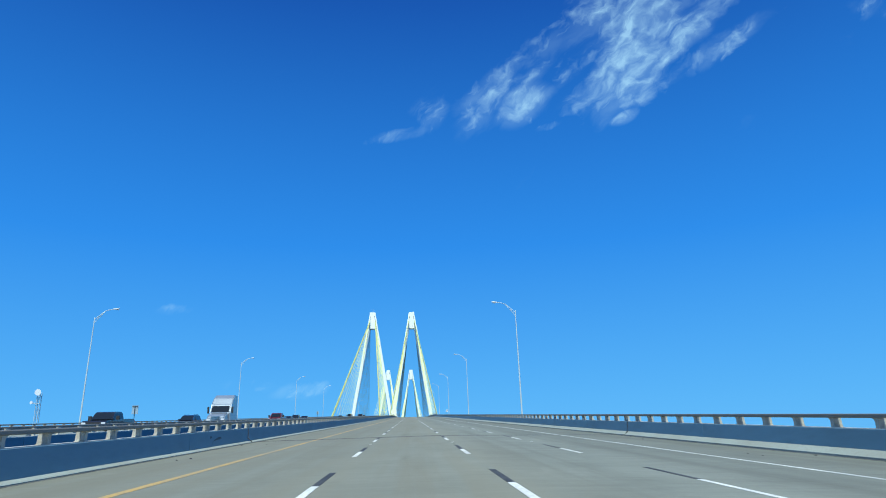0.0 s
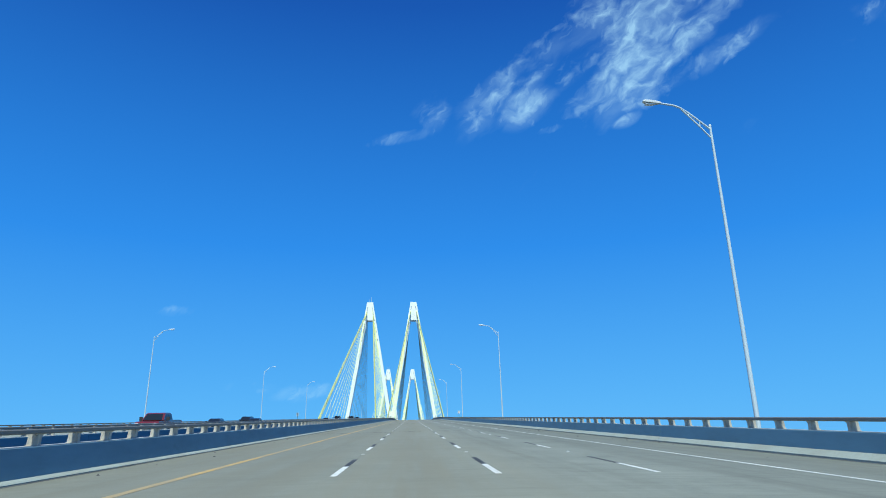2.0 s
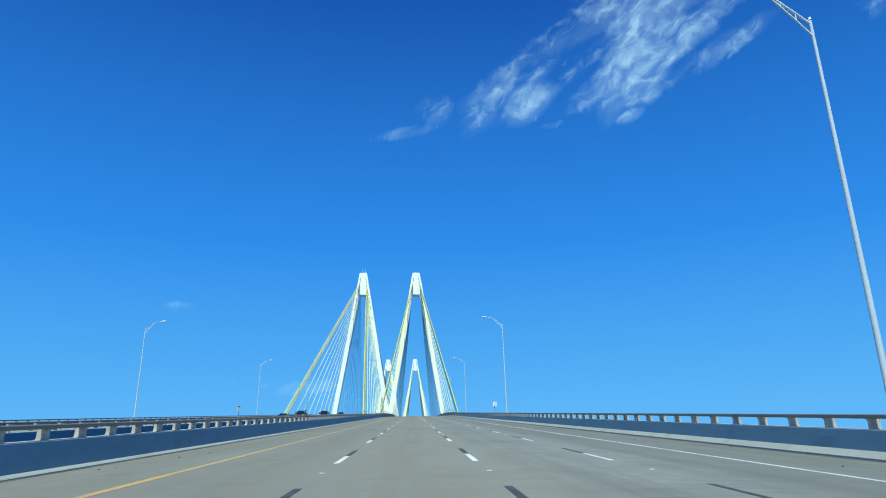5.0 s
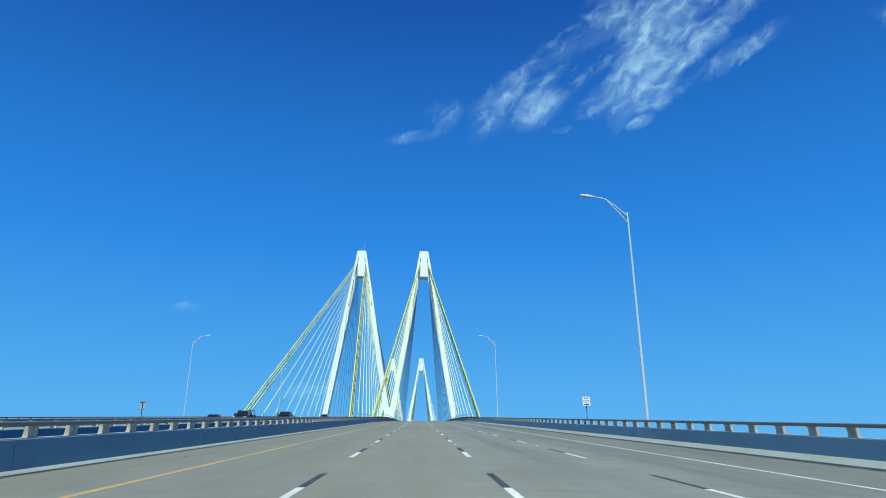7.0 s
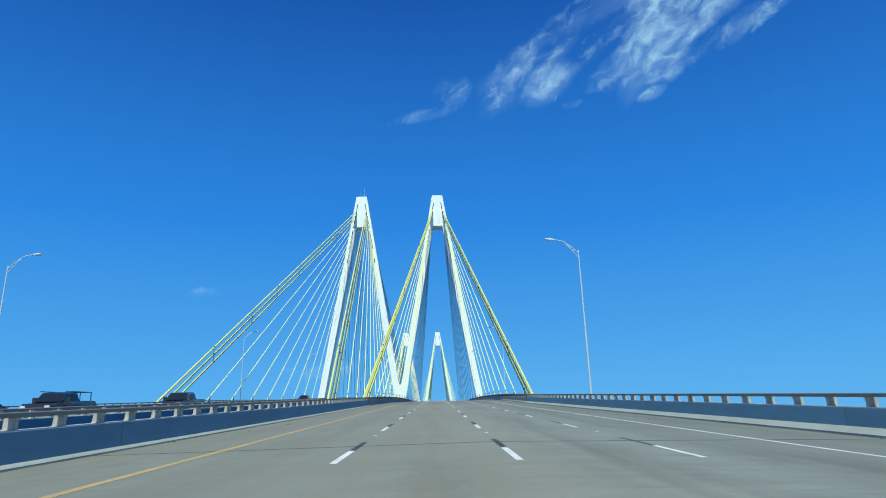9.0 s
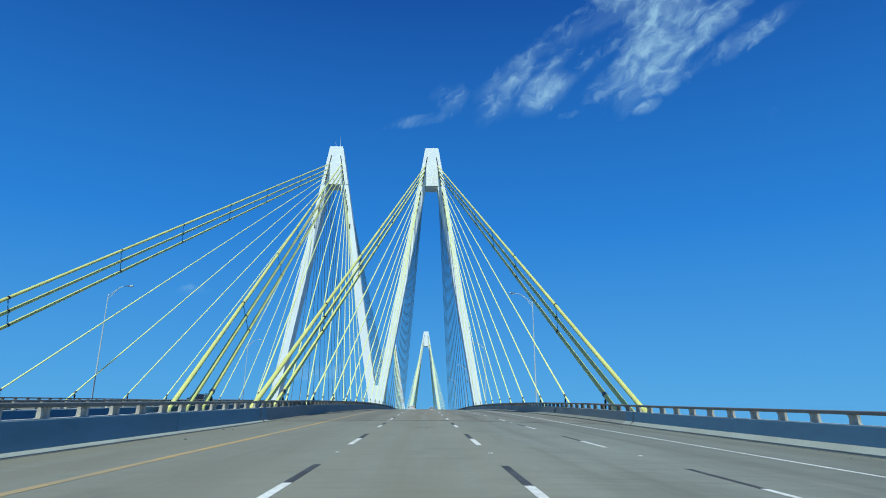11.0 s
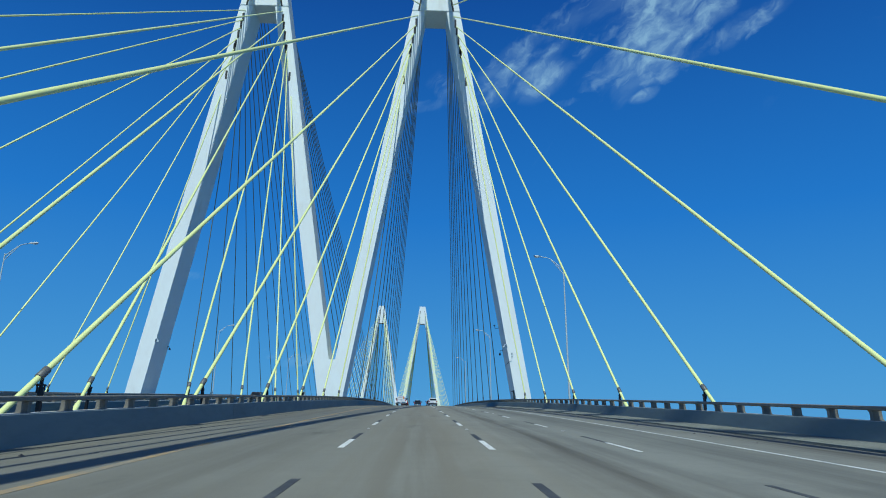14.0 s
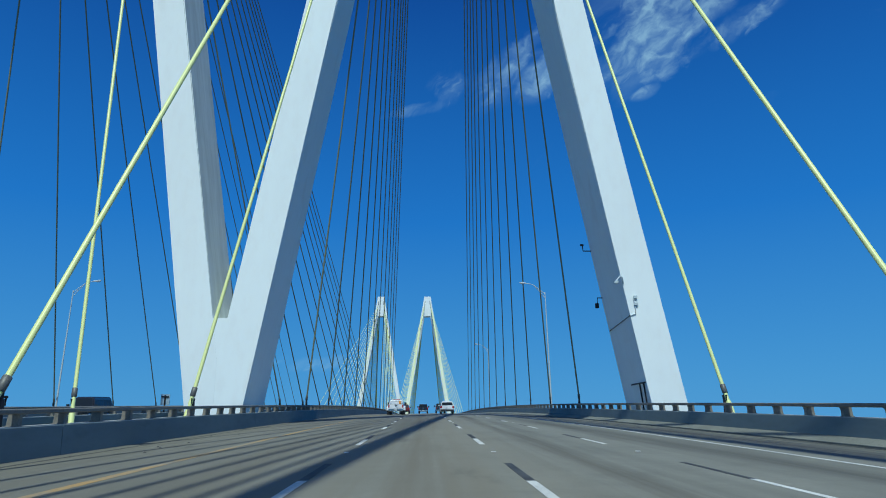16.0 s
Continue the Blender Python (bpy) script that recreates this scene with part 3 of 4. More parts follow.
# ---- water under the bridge ----
water = tagged(new("water", mesh_of("water", [(-6000, -3000, -31), (6000, -3000, -31), (6000, 9000, -31), (-6000, 9000, -31)], [(0, 1, 2, 3)], M_WATER)), "calm grey-blue bay water far below the decks", "water", "", "structure")


# ---- towers ----
LEAN, OUT0, IN0, TOP, CROTCH, VEE = 0.1695, 15.05, 12.80, 77.3, 65.0, 6.4
FRONT, BACK = -2.6, 2.75
PIER_X = -12.77                        # line halfway between the two diamonds
HALF_GAP = CENTRE_X - PIER_X           # from the middle of a deck to the axis


def leg_mesh(side, cx, deck):
    """One leaning leg as a prism, continued below the deck towards the pier."""
    def xs(h):
        return [(cx + side * (r - LEAN * h)) for r in (IN0, OUT0)]
    bm = bmesh.new()
    rows = []
    joint = (OUT0 - HALF_GAP) / LEAN
    for h in (-3.0, 0.0, joint, CROTCH):
        i, o = xs(h)
        if (o - PIER_X) * (cx - PIER_X) < 0 or abs(o - PIER_X) < 0.02:
            o = PIER_X + math.copysign(0.003, cx - PIER_X)
        rows.append((i, o, deck + h))
    low_i, low_o = cx + side * 5.0, cx + side * 9.0
    rows.insert(0, (low_i, low_o, -31.5))
    outline = [(i, z) for i, o, z in rows] + [(o, z) for i, o, z in rows][::-1]
    prism_bm(outline, FRONT, BACK, "y", bm)
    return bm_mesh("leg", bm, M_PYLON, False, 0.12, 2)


def tower(y, label):
    deck = line_z(y)
    root = thing("bridge_tower", label, "tower", "bridge towers", "", (0, y, 0))
    for cx in (CENTRE_X, 2 * PIER_X - CENTRE_X):
        for side in (-1, 1):
            leg = child("leg", leg_mesh(side, cx, deck), root)
            # column of dark plates on both faces, painted as shade in the cable anchor slots
            for face in (FRONT, BACK):
                for k in range(12):
                    h = SEATS[k]
                    x = cx + side * (OUT0 - SEAT_IN - LEAN * h)
                    s = 1 if face > 0 else -1
                    if h < CROTCH - 1:
                        child("cable_slot", box("cable_slot", (x - 0.16, face - 0.03, deck + h - 1.0), (x + 0.16, face + 0.03, deck + h + 0.55), M_SLOT_SHADE), leg)
        half_o, half_i = OUT0 - LEAN * CROTCH, IN0 - LEAN * CROTCH
        top_o = OUT0 - LEAN * TOP
        out = [(cx - half_o, deck + CROTCH), (cx + half_o, deck + CROTCH), (cx + top_o, deck + TOP), (cx - top_o, deck + TOP)]
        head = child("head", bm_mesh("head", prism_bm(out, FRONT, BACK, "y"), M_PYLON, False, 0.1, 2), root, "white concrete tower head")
        for side in (-1, 1):
            for face in (FRONT, BACK):
                lo, hi = CROTCH, TOP - 3.0
                pts = [(cx + side * (OUT0 - 1.24 - LEAN * lo), deck + lo), (cx + side * (OUT0 - 0.96 - LEAN * lo), deck + lo), (cx + side * (OUT0 - 0.96 - LEAN * hi), deck + hi), (cx + side * (OUT0 - 1.24 - LEAN * hi), deck + hi)]
                child("slot", bm_mesh("slot", prism_bm(pts, face - 0.03, face + 0.03, "y"), M_SLOT_SHADE), head)
    # block that joins the two inner legs below the V
    mid = [(PIER_X, deck + 2.6), (PIER_X + 0.95, deck + VEE), (PIER_X - 0.95, deck + VEE)]
    child("joining_block", bm_mesh("joining_block", prism_bm(mid, FRONT + 0.02, BACK - 0.02, "y"), M_PYLON), root)
    beam = [(PIER_X - 29.5, deck - 3.4), (PIER_X + 29.5, deck - 3.4), (PIER_X + 29.5, deck - 1.2), (PIER_X - 29.5, deck - 1.2)]
    child("cross_beam", bm_mesh("cross_beam", prism_bm(beam, -1.6, 1.6, "y"), M_PYLON, False, 0.05, 1), root)
    for dx, h, r in ((-0.6, 3.0, 0.05), (0.75, 4.6, 0.07)):
        x = 2 * PIER_X - CENTRE_X + dx
        child("antenna", tube("antenna", [(x, 0, deck + TOP), (x, 0, deck + TOP + h * 0.6), (x, 0, deck + TOP + h)], [r, r, r * 0.4], M_GALV, 6), root, "thin metal antenna")
    return root


SEAT_IN = 1.1
SEATS = [72.0, 70.4, 69.0, 68.1, 66.8, 64.7, 62.9, 61.5, 59.7, 58.0, 57.2, 52.2]
near_tower = tower(TOWER_Y, "white twin diamond concrete bridge tower with leaning legs")
far_tower = tower(FAR_TOWER_Y, "distant white twin diamond concrete bridge tower")


# ---- stay cables ----
def cable(lower, upper, radius, mat, label, group, side, braced=True, rise=1.5):
    """A straight sheathed stay from the deck edge to the tower, with a clamp and damper strut near its foot."""
    a, b = Vector(lower), Vector(upper)
    d = (b - a).normalized()
    root = thing("stay_cable", label, "cable", group, "", tuple(a))
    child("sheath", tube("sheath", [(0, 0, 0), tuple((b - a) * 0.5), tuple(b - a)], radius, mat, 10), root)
    s = rise / d.z
    c = d * s
    child("anchor_pipe", tube("anchor_pipe", [tuple(-d * 1.2), tuple(d * min(0.9, s * 0.6)), tuple(d * min(1.0, s * 0.66))], [radius * 1.55, radius * 1.45, radius * 1.15], mat, 10), root)
    if not braced:
        return root
    child("clamp", tube("clamp", [tuple(c - d * 0.21), tuple(c - d * 0.19), tuple(c + d * 0.19), tuple(c + d * 0.21)], [radius + 0.012, radius + 0.034, radius + 0.034, radius + 0.012], M_SLEEVE, 10), root, "grey steel clamp sleeve")
    top = c - Vector((0, 0, radius + 0.1))
    foot = c - Vector((side * 0.06, 0, 1.7))
    strut = child("damper_strut", merged("damper_strut", [tube_data([tuple(top), tuple(top - Vector((0, 0, 0.2)))], 0.05, 6), tube_data([tuple(top - Vector((0, 0, 0.18))), tuple(foot)], 0.08, 8)], M_CLAMP, True), root, "dark damper strut")
    arms = [tube_data([tuple(top + Vector((0, sy, -0.1))), tuple(top + Vector((0, sy * 0.9, -0.34)))], 0.025, 5) for sy in (-0.19, 0.19)]
    arms.append(tube_data([tuple(top + Vector((0, -0.22, -0.12))), tuple(top + Vector((0, 0.22, -0.12)))], 0.035, 6))
    child("cross_arm", merged("cross_arm", arms, M_CLAMP, True), strut)
    brace = [tube_data([tuple(c + d * 0.1), tuple(top - Vector((0, 0, 0.25)))], 0.03, 5)]
    child("brace", merged("brace", brace, M_CLAMP, True), strut)
    return root


def all_cables():
    heavy = {}
    for ty, toward in ((TOWER_Y, 1), (FAR_TOWER_Y, -1)):
        deck = line_z(ty)
        for cx in (CENTRE_X, 2 * PIER_X - CENTRE_X):
            for side in (-1, 1):
                for span in (-1, 1):            # -1: side span; 1: main span
                    for k in range(12):
                        h = SEATS[k]
                        ux = cx + side * (OUT0 - SEAT_IN - LEAN * h)
                        upper = (ux, ty + toward * span * 1.6, deck + h)
                        if span < 0 and k < 3:
                            off = (146.8, 143.7, 140.4)[k]
                        else:
                            off = (14.3 if span < 0 else 15.3) + 13.96 * (11 - k)
                        outer = (cx - PIER_X) * side > 0
                        x = cx + side * (12.13 if outer else 11.85)
                        yc = ty + toward * span * off
                        clamp = Vector((x, yc, road_z(x, yc) + (1.69 if outer else 1.42)))
                        d = (Vector(upper) - clamp).normalized()
                        low = clamp - d * (1.35 / d.z)
                        big = span < 0 and k < 3
                        ob = cable(low, upper, 0.160 if big else 0.086 if span < 0 else 0.072, M_HEAVY if big else M_CABLE_SHADED if (span > 0 and toward > 0) else M_CABLE,
                                   "thick yellow sheathed backstay cable of an outer group of three" if big else "yellow sheathed stay cable running up to the tower",
                                   "backstays" if big else "stay cables", side, not big or k == 2, 1.5 if outer else 1.75)
                        if big:
                            heavy.setdefault((ty, cx, side), []).append((low, Vector(upper)))
    # ties between the three backstays of a group
    for key, three in heavy.items():
        ty, toward = key[0], (1 if key[0] == TOWER_Y else -1)
        for off in (129.0, 110.9, 95.0, 77.4, 57.8, 32.9):
            p = [a + (b - a) * ((ty - toward * off - a.y) / (b.y - a.y)) for a, b in three]
            base = p[0]
            # the lashing runs square to the stays
            p = [a + (b - a) * ((base - a).dot(b - a) / (b - a).length_squared) for a, b in three]
            tie = thing("cable_tie", "dark crossed lashing between three backstays", "cable tie", "cable ties", "", tuple(base))
            pieces = []
            for i in range(2):
                q0, q1 = p[i] - base, p[i + 1] - base
                w = Vector((0, 0.13, 0))
                pieces += [tube_data([tuple(q0 - w), tuple(q1 + w)], 0.02, 5), tube_data([tuple(q0 + w), tuple(q1 - w)], 0.02, 5)]
            child("lashing", merged("lashing", pieces, M_CLAMP, True), tie)
            for i in range(3):
                q = p[i] - base
                d = (three[i][1] - three[i][0]).normalized()
                child("band", tube("band", [tuple(q - d * 0.12), tuple(q + d * 0.12)], 0.185, M_CLAMP, 8), tie)


all_cables()


# ---- street lamps ----
def street_lamp(x, y, toward):
    """Tall tapered pole behind the parapet with a curved truss arm over the lanes."""
    z0 = road_z(x - toward * 0.0, y) if abs(x - CROWN_X) < 60 else line_z(y)
    root = thing("street_lamp", "tall galvanised street lamp behind the parapet, arm over lanes", "street lamp", "street lamps", "", (x, y, z0))
    child("pole", tube("pole", [(-toward * 0.2, 0, -0.6), (-toward * 0.11, 0, 6), (0, 0, 13.72)], [0.105, 0.08, 0.05], M_GALV, 10), root)
    child("base_plate", box("base_plate", (-toward * 0.2 - 0.25, -0.25, -0.7), (-toward * 0.2 + 0.25, 0.25, -0.55), M_GALV, 0.02), root)
    child("pole_cap", tube("pole_cap", [(0, 0, 13.70), (0, 0, 13.80)], [0.065, 0.04], M_GALV, 10), root)
    t = toward
    top = [(0, 0, 13.55), (t * 0.45, 0, 13.95), (t * 0.9, 0, 14.34), (t * 1.25, 0, 14.60), (t * 1.55, 0, 14.72), (t * 2.2, 0, 14.82)]
    low = [(0, 0, 13.10), (t * 0.45, 0, 13.66), (t * 0.9, 0, 14.18), (t * 1.22, 0, 14.54)]
    pieces = [tube_data(top, 0.042, 6), tube_data(low, 0.034, 6)]
    for i in range(1, 3):
        pieces.append(tube_data([top[i], low[i]], 0.024, 5))
    child("arm", merged("arm", pieces, M_GALV, True), root)
    # flat cobra head, deepest over the lens
    rings = [(2.08, 0.05, 14.78, 14.87), (2.25, 0.10, 14.76, 14.91), (2.55, 0.15, 14.76, 14.95), (2.78, 0.14, 14.80, 14.96), (2.90, 0.08, 14.86, 14.95)]
    verts = []
    for x1, w, lo, hi in rings:
        verts += [(t * x1, -w, lo + 0.03), (t * x1, w, lo + 0.03), (t * x1, w, hi - 0.05), (t * x1, w * 0.55, hi), (t * x1, -w * 0.55, hi), (t * x1, -w, hi - 0.05)]
    faces = [(i * 6 + k, i * 6 + (k + 1) % 6, i * 6 + 6 + (k + 1) % 6, i * 6 + 6 + k) for i in range(4) for k in range(6)]
    faces += [tuple(range(6))[::-1], tuple(range(24, 30))]
    lamp = child("luminaire", mesh_of("luminaire", verts, faces, M_LAMPHEAD), root, "pale cobra head luminaire")
    child("lens", box("lens", (min(t * 2.4, t * 2.8), -0.10, 14.735), (max(t * 2.4, t * 2.8), 0.10, 14.79), M_LAMPGLASS, 0.01), lamp)
    return root


for y in (6.0, 84.0, 158.6, 237.1, 312.8, 393.6, 461.6, 531.0, 603.0, 760.0, 835.0, 905.0):
    on_bridge = DECK_FROM < y < DECK_TO
    street_lamp(13.95 if on_bridge else 13.15, y, -1)
    street_lamp(2 * AXIS_X - 13.15, y + (-1.3 if on_bridge else 2.2), 1)


# ---- vehicles ----
def shell(outline, half, mat, name, bevel=0.05, segments=2):
    """Closed body: outline of (y, z) points; half(z) is the half width at that height."""
    bm = bmesh.new()
    lft = [bm.verts.new((-half(z), y, z)) for y, z in outline]
    rgt = [bm.verts.new((half(z), y, z)) for y, z in outline]
    n = len(outline)
    bm.faces.new(lft)
    bm.faces.new(rgt[::-1])
    for i in range(n):
        j = (i + 1) % n
        bm.faces.new((lft[i], lft[j], rgt[j], rgt[i]))
    return bm_mesh(name, bm, mat, False, bevel, segments)


def side_pane(points, half, s):
    """A thin pane lying on the side s of a shell."""
    inner = [(s * (half(z) - 0.01), y, z) for y, z in points]
    outer = [(s * (half(z) + 0.008), y, z) for y, z in points]
    n = len(points)
    faces = [tuple(range(n)), tuple(range(n, 2 * n))[::-1]] + [(i, (i + 1) % n, n + (i + 1) % n, n + i) for i in range(n)]
    return mesh_of("side_window", inner + outer, faces, M_GLASS)


def end_pane(name, lo, hi, half, inset=0.12):
    """A pane across the car from (y, z) lo to hi, set just proud of the body."""
    (y0, z0), (y1, z1) = lo, hi
    d = Vector((0, y1 - y0, z1 - z0)).normalized()
    nrm = Vector((0, d.z, -d.y))
    if (y0 < 0) == (nrm.y > 0):
        nrm = -nrm
    a0, a1 = Vector((0, y0, z0)) + d * 0.05, Vector((0, y1, z1)) - d * 0.05
    w0, w1 = half(z0) - inset, half(z1) - inset
    base = [(-w0, *a0.yz), (w0, *a0.yz), (w1, *a1.yz), (-w1, *a1.yz)]
    vs = [Vector(v) - nrm * 0.01 for v in base] + [Vector(v) + nrm * 0.012 for v in base]
    faces = [(0, 1, 2, 3), (7, 6, 5, 4)] + [(i, (i + 1) % 4, 4 + (i + 1) % 4, 4 + i) for i in range(4)]
    return mesh_of(name, vs, faces, M_GLASS)


def wheel(root, x, y, r, width):
    def ring(profile, mat, name):
        sides = 20
        verts, faces = [], []
        k = len(profile)
        for i in range(sides):
            a = 2 * math.pi * i / sides
            verts += [(px, pr * math.cos(a), pr * math.sin(a)) for px, pr in profile]
        for i in range(sides):
            for j in range(k - 1):
                p, q = i * k + j, ((i + 1) % sides) * k + j
                faces.append((p, p + 1, q + 1, q))
        return mesh_of(name, verts, faces, mat, True)
    h = width / 2
    w = child("wheel", ring([(-h, 0.0), (-h, r * 0.62), (-h * 0.95, r * 0.9), (-h * 0.7, r), (h * 0.7, r), (h * 0.95, r * 0.9), (h, r * 0.62), (h, 0.0)], M_TYRE, "tyre"), root, "black rubber tyre", pose(x, y, r))
    for s in (-1, 1):
        child("rim", ring([(s * (h + 0.012), 0.02), (s * (h + 0.02), r * 0.2), (s * (h + 0.006), r * 0.42), (s * (h + 0.015), r * 0.58), (s * h * 0.9, r * 0.62)], M_CHROME, "rim"), w, "metal rim")


def small(root, name, lo, hi, mat, label="", bevel=0.015):
    return child(name, box(name, lo, hi, mat, bevel), root, label)


def plate(root, y, z, s):
    p = small(root, "licence_plate", (-0.16, min(y, y + s * 0.012), z - 0.08), (0.16, max(y, y + s * 0.012), z + 0.08), M_SIGN, "white licence plate", 0.004)
    for i in range(6):
        x = -0.12 + i * 0.048
        child("character_bar", box("character_bar", (x - 0.013, y + s * 0.012 - 0.002, z - 0.045), (x + 0.013, y + s * 0.012 + 0.003, z + 0.04), M_INK), p)


def pickup(name, label, paint, at, turn, dually=False, rack=False, group="traffic", cargo=False):
    """Crew cab pickup, front towards +y."""
    root = thing(name, label, "pickup truck", group)
    W = 1.0
    half = lambda z: W - 0.03 * abs(z - 0.9)
    body = [(-2.95, 0.62), (-2.98, 0.95), (-2.95, 1.32), (-0.75, 1.34), (-0.75, 1.30), (1.45, 1.30), (2.75, 1.22), (2.98, 1.05), (3.0, 0.55), (2.6, 0.42), (-2.6, 0.45)]
    child("body", shell(body, half, paint, "body", 0.05), root)
    ch = lambda z: 0.93 - 0.22 * max(0.0, z - 1.3)
    cab = [(-0.85, 1.25), (-0.72, 1.88), (-0.45, 1.96), (0.70, 1.96), (0.95, 1.90), (1.62, 1.28)]
    child("cab", shell(cab, ch, paint, "cab", 0.05), root)
    for s in (-1, 1):
        child("side_window", side_pane([(-0.62, 1.40), (-0.55, 1.80), (0.18, 1.83), (0.18, 1.36)], ch, s), root, "tinted side window")
        child("side_window", side_pane([(0.26, 1.36), (0.26, 1.83), (0.85, 1.80), (1.28, 1.38)], ch, s), root, "tinted side window")
        small(root, "mirror", (s * 1.02 - 0.02 if s > 0 else -1.30, 1.02, 1.28), (1.30 if s > 0 else -1.0, 1.14, 1.62), M_PLASTIC, "black towing mirror")
        small(root, "tail_light", (s * 0.98 - 0.16 if s > 0 else -1.0, -3.005, 0.92), (1.0 if s > 0 else -0.98 + 0.16, -2.90, 1.27), M_TAIL, "red tail light")
        small(root, "headlight", (0.62 if s > 0 else -0.97, 2.90, 0.92), (0.97 if s > 0 else -0.62, 3.02, 1.10), M_HEADLAMP, "clear headlight")
        small(root, "door_handle", (s * 1.0 - 0.01, -0.35, 1.12), (s * 1.0 + 0.02, -0.18, 1.16), M_CHROME)
        r = 0.41
        if dually:
            for x in (0.78, 1.10):
                wheel(root, s * x, -1.75, r, 0.24)
            arch = [(-2.45, 0.55), (-2.40, 0.95), (-2.12, 1.12), (-1.40, 1.12), (-1.12, 0.95), (-1.05, 0.55), (-1.25, 0.55), (-1.40, 0.85), (-1.75, 0.93), (-2.10, 0.85), (-2.25, 0.55)]
            child("fender_flare", bm_mesh("fender_flare", prism_bm(arch, s * 0.9, s * 1.24, "x"), paint, False, 0.02, 1), root)
            small(root, "mud_flap", (min(s * 0.68, s * 1.22), -2.32, 0.12), (max(s * 0.68, s * 1.22), -2.29, 0.62), M_PLASTIC)
        else:
            wheel(root, s * 0.86, -1.75, r, 0.28)
        wheel(root, s * 0.86, 1.95, r, 0.28)
    child("rear_window", end_pane("rear_window", (-0.85, 1.32), (-0.72, 1.86), ch), root, "dark rear window")
    child("windscreen", end_pane("windscreen", (1.62, 1.30), (0.95, 1.90), ch), root, "dark windscreen")
    gate = small(root, "tailgate", (-0.80, -3.01, 0.78), (0.80, -2.93, 1.33), paint, "", 0.03)
    small(gate, "tailgate_handle", (-0.13, -3.03, 1.16), (0.13, -3.0, 1.26), M_PLASTIC, "black handle")
    child("badge", box("badge", (-0.12, -3.022, 1.0), (0.12, -3.0, 1.06), M_CHROME, 0.01), gate, "plain metal badge")
    bump = small(root, "rear_bumper", (-0.98, -3.14, 0.50), (0.98, -2.92, 0.74), M_CHROME, "bright rear bumper", 0.04)
    plate(bump, -3.14, 0.62, -1)
    small(root, "front_bumper", (-0.98, 2.92, 0.46), (0.98, 3.10, 0.72), M_CHROME, "bright front bumper", 0.04)
    small(root, "grille", (-0.58, 2.93, 0.78), (0.58, 3.03, 1.12), M_PLASTIC, "dark grille")
    small(root, "tow_hitch", (-0.06, -3.22, 0.40), (0.06, -2.9, 0.50), M_CLAMP)
    small(root, "bed_floor", (-0.86, -2.9, 0.95), (0.86, -0.8, 1.35 if dually else 1.345), M_PLASTIC, "dark bed cover", 0.005)
    if rack:
        pieces = []
        for y in (-2.5, -0.95):
            for x in (-0.85, 0.85):
                pieces.append(tube_data([(x, y, 1.3), (x, y, 1.95)], 0.03, 6))
            pieces.append(tube_data([(-0.88, y, 1.95), (0.88, y, 1.95)], 0.03, 6))
        for x in (-0.85, 0.85):
            pieces.append(tube_data([(x, -2.6, 1.95), (x, 1.0, 2.02)], 0.03, 6))
        child("ladder_rack", merged("ladder_rack", pieces, M_CLAMP, True), root, "dark pipe rack over the bed")
    if cargo:
        for x, y in ((-0.62, -1.1), (-0.2, -1.1), (0.25, -1.1)):
            small(root, "tool_box", (x - 0.19, y - 0.15, 1.35), (x + 0.19, y + 0.15, 1.55), M_PLASTIC, "dark tool box")
        small(root, "bed_box", (-0.95, -1.7, 1.34), (0.75, -1.45, 1.58), M_CAR_WHITE, "white tool chest across the bed", 0.03)
        small(root, "bed_box", (-0.95, -0.95, 1.55), (0.9, -0.85, 1.74), M_CAR_WHITE, "white headboard bar", 0.02)
        child("gas_bottle", tube("gas_bottle", [(0.5, -1.9, 1.34), (0.5, -1.9, 1.72), (0.5, -1.9, 1.80), (0.5, -1.9, 1.92)], [0.13, 0.13, 0.06, 0.05], M_ORANGE, 12), root, "orange gas bottle")
        small(root, "beacon_bar", (-0.45, 0.0, 1.96), (0.45, 0.2, 2.04), M_TAIL, "red beacon bar")
    root.matrix_basis = pose(at[0], at[1], road_z(*at), 0, 0, 0) @ Matrix.Rotation(math.atan((line_z(at[1] + 2) - line_z(at[1] - 2)) / 4), 4, "X") @ pose(0, 0, 0, 0, 0, turn)
    return root


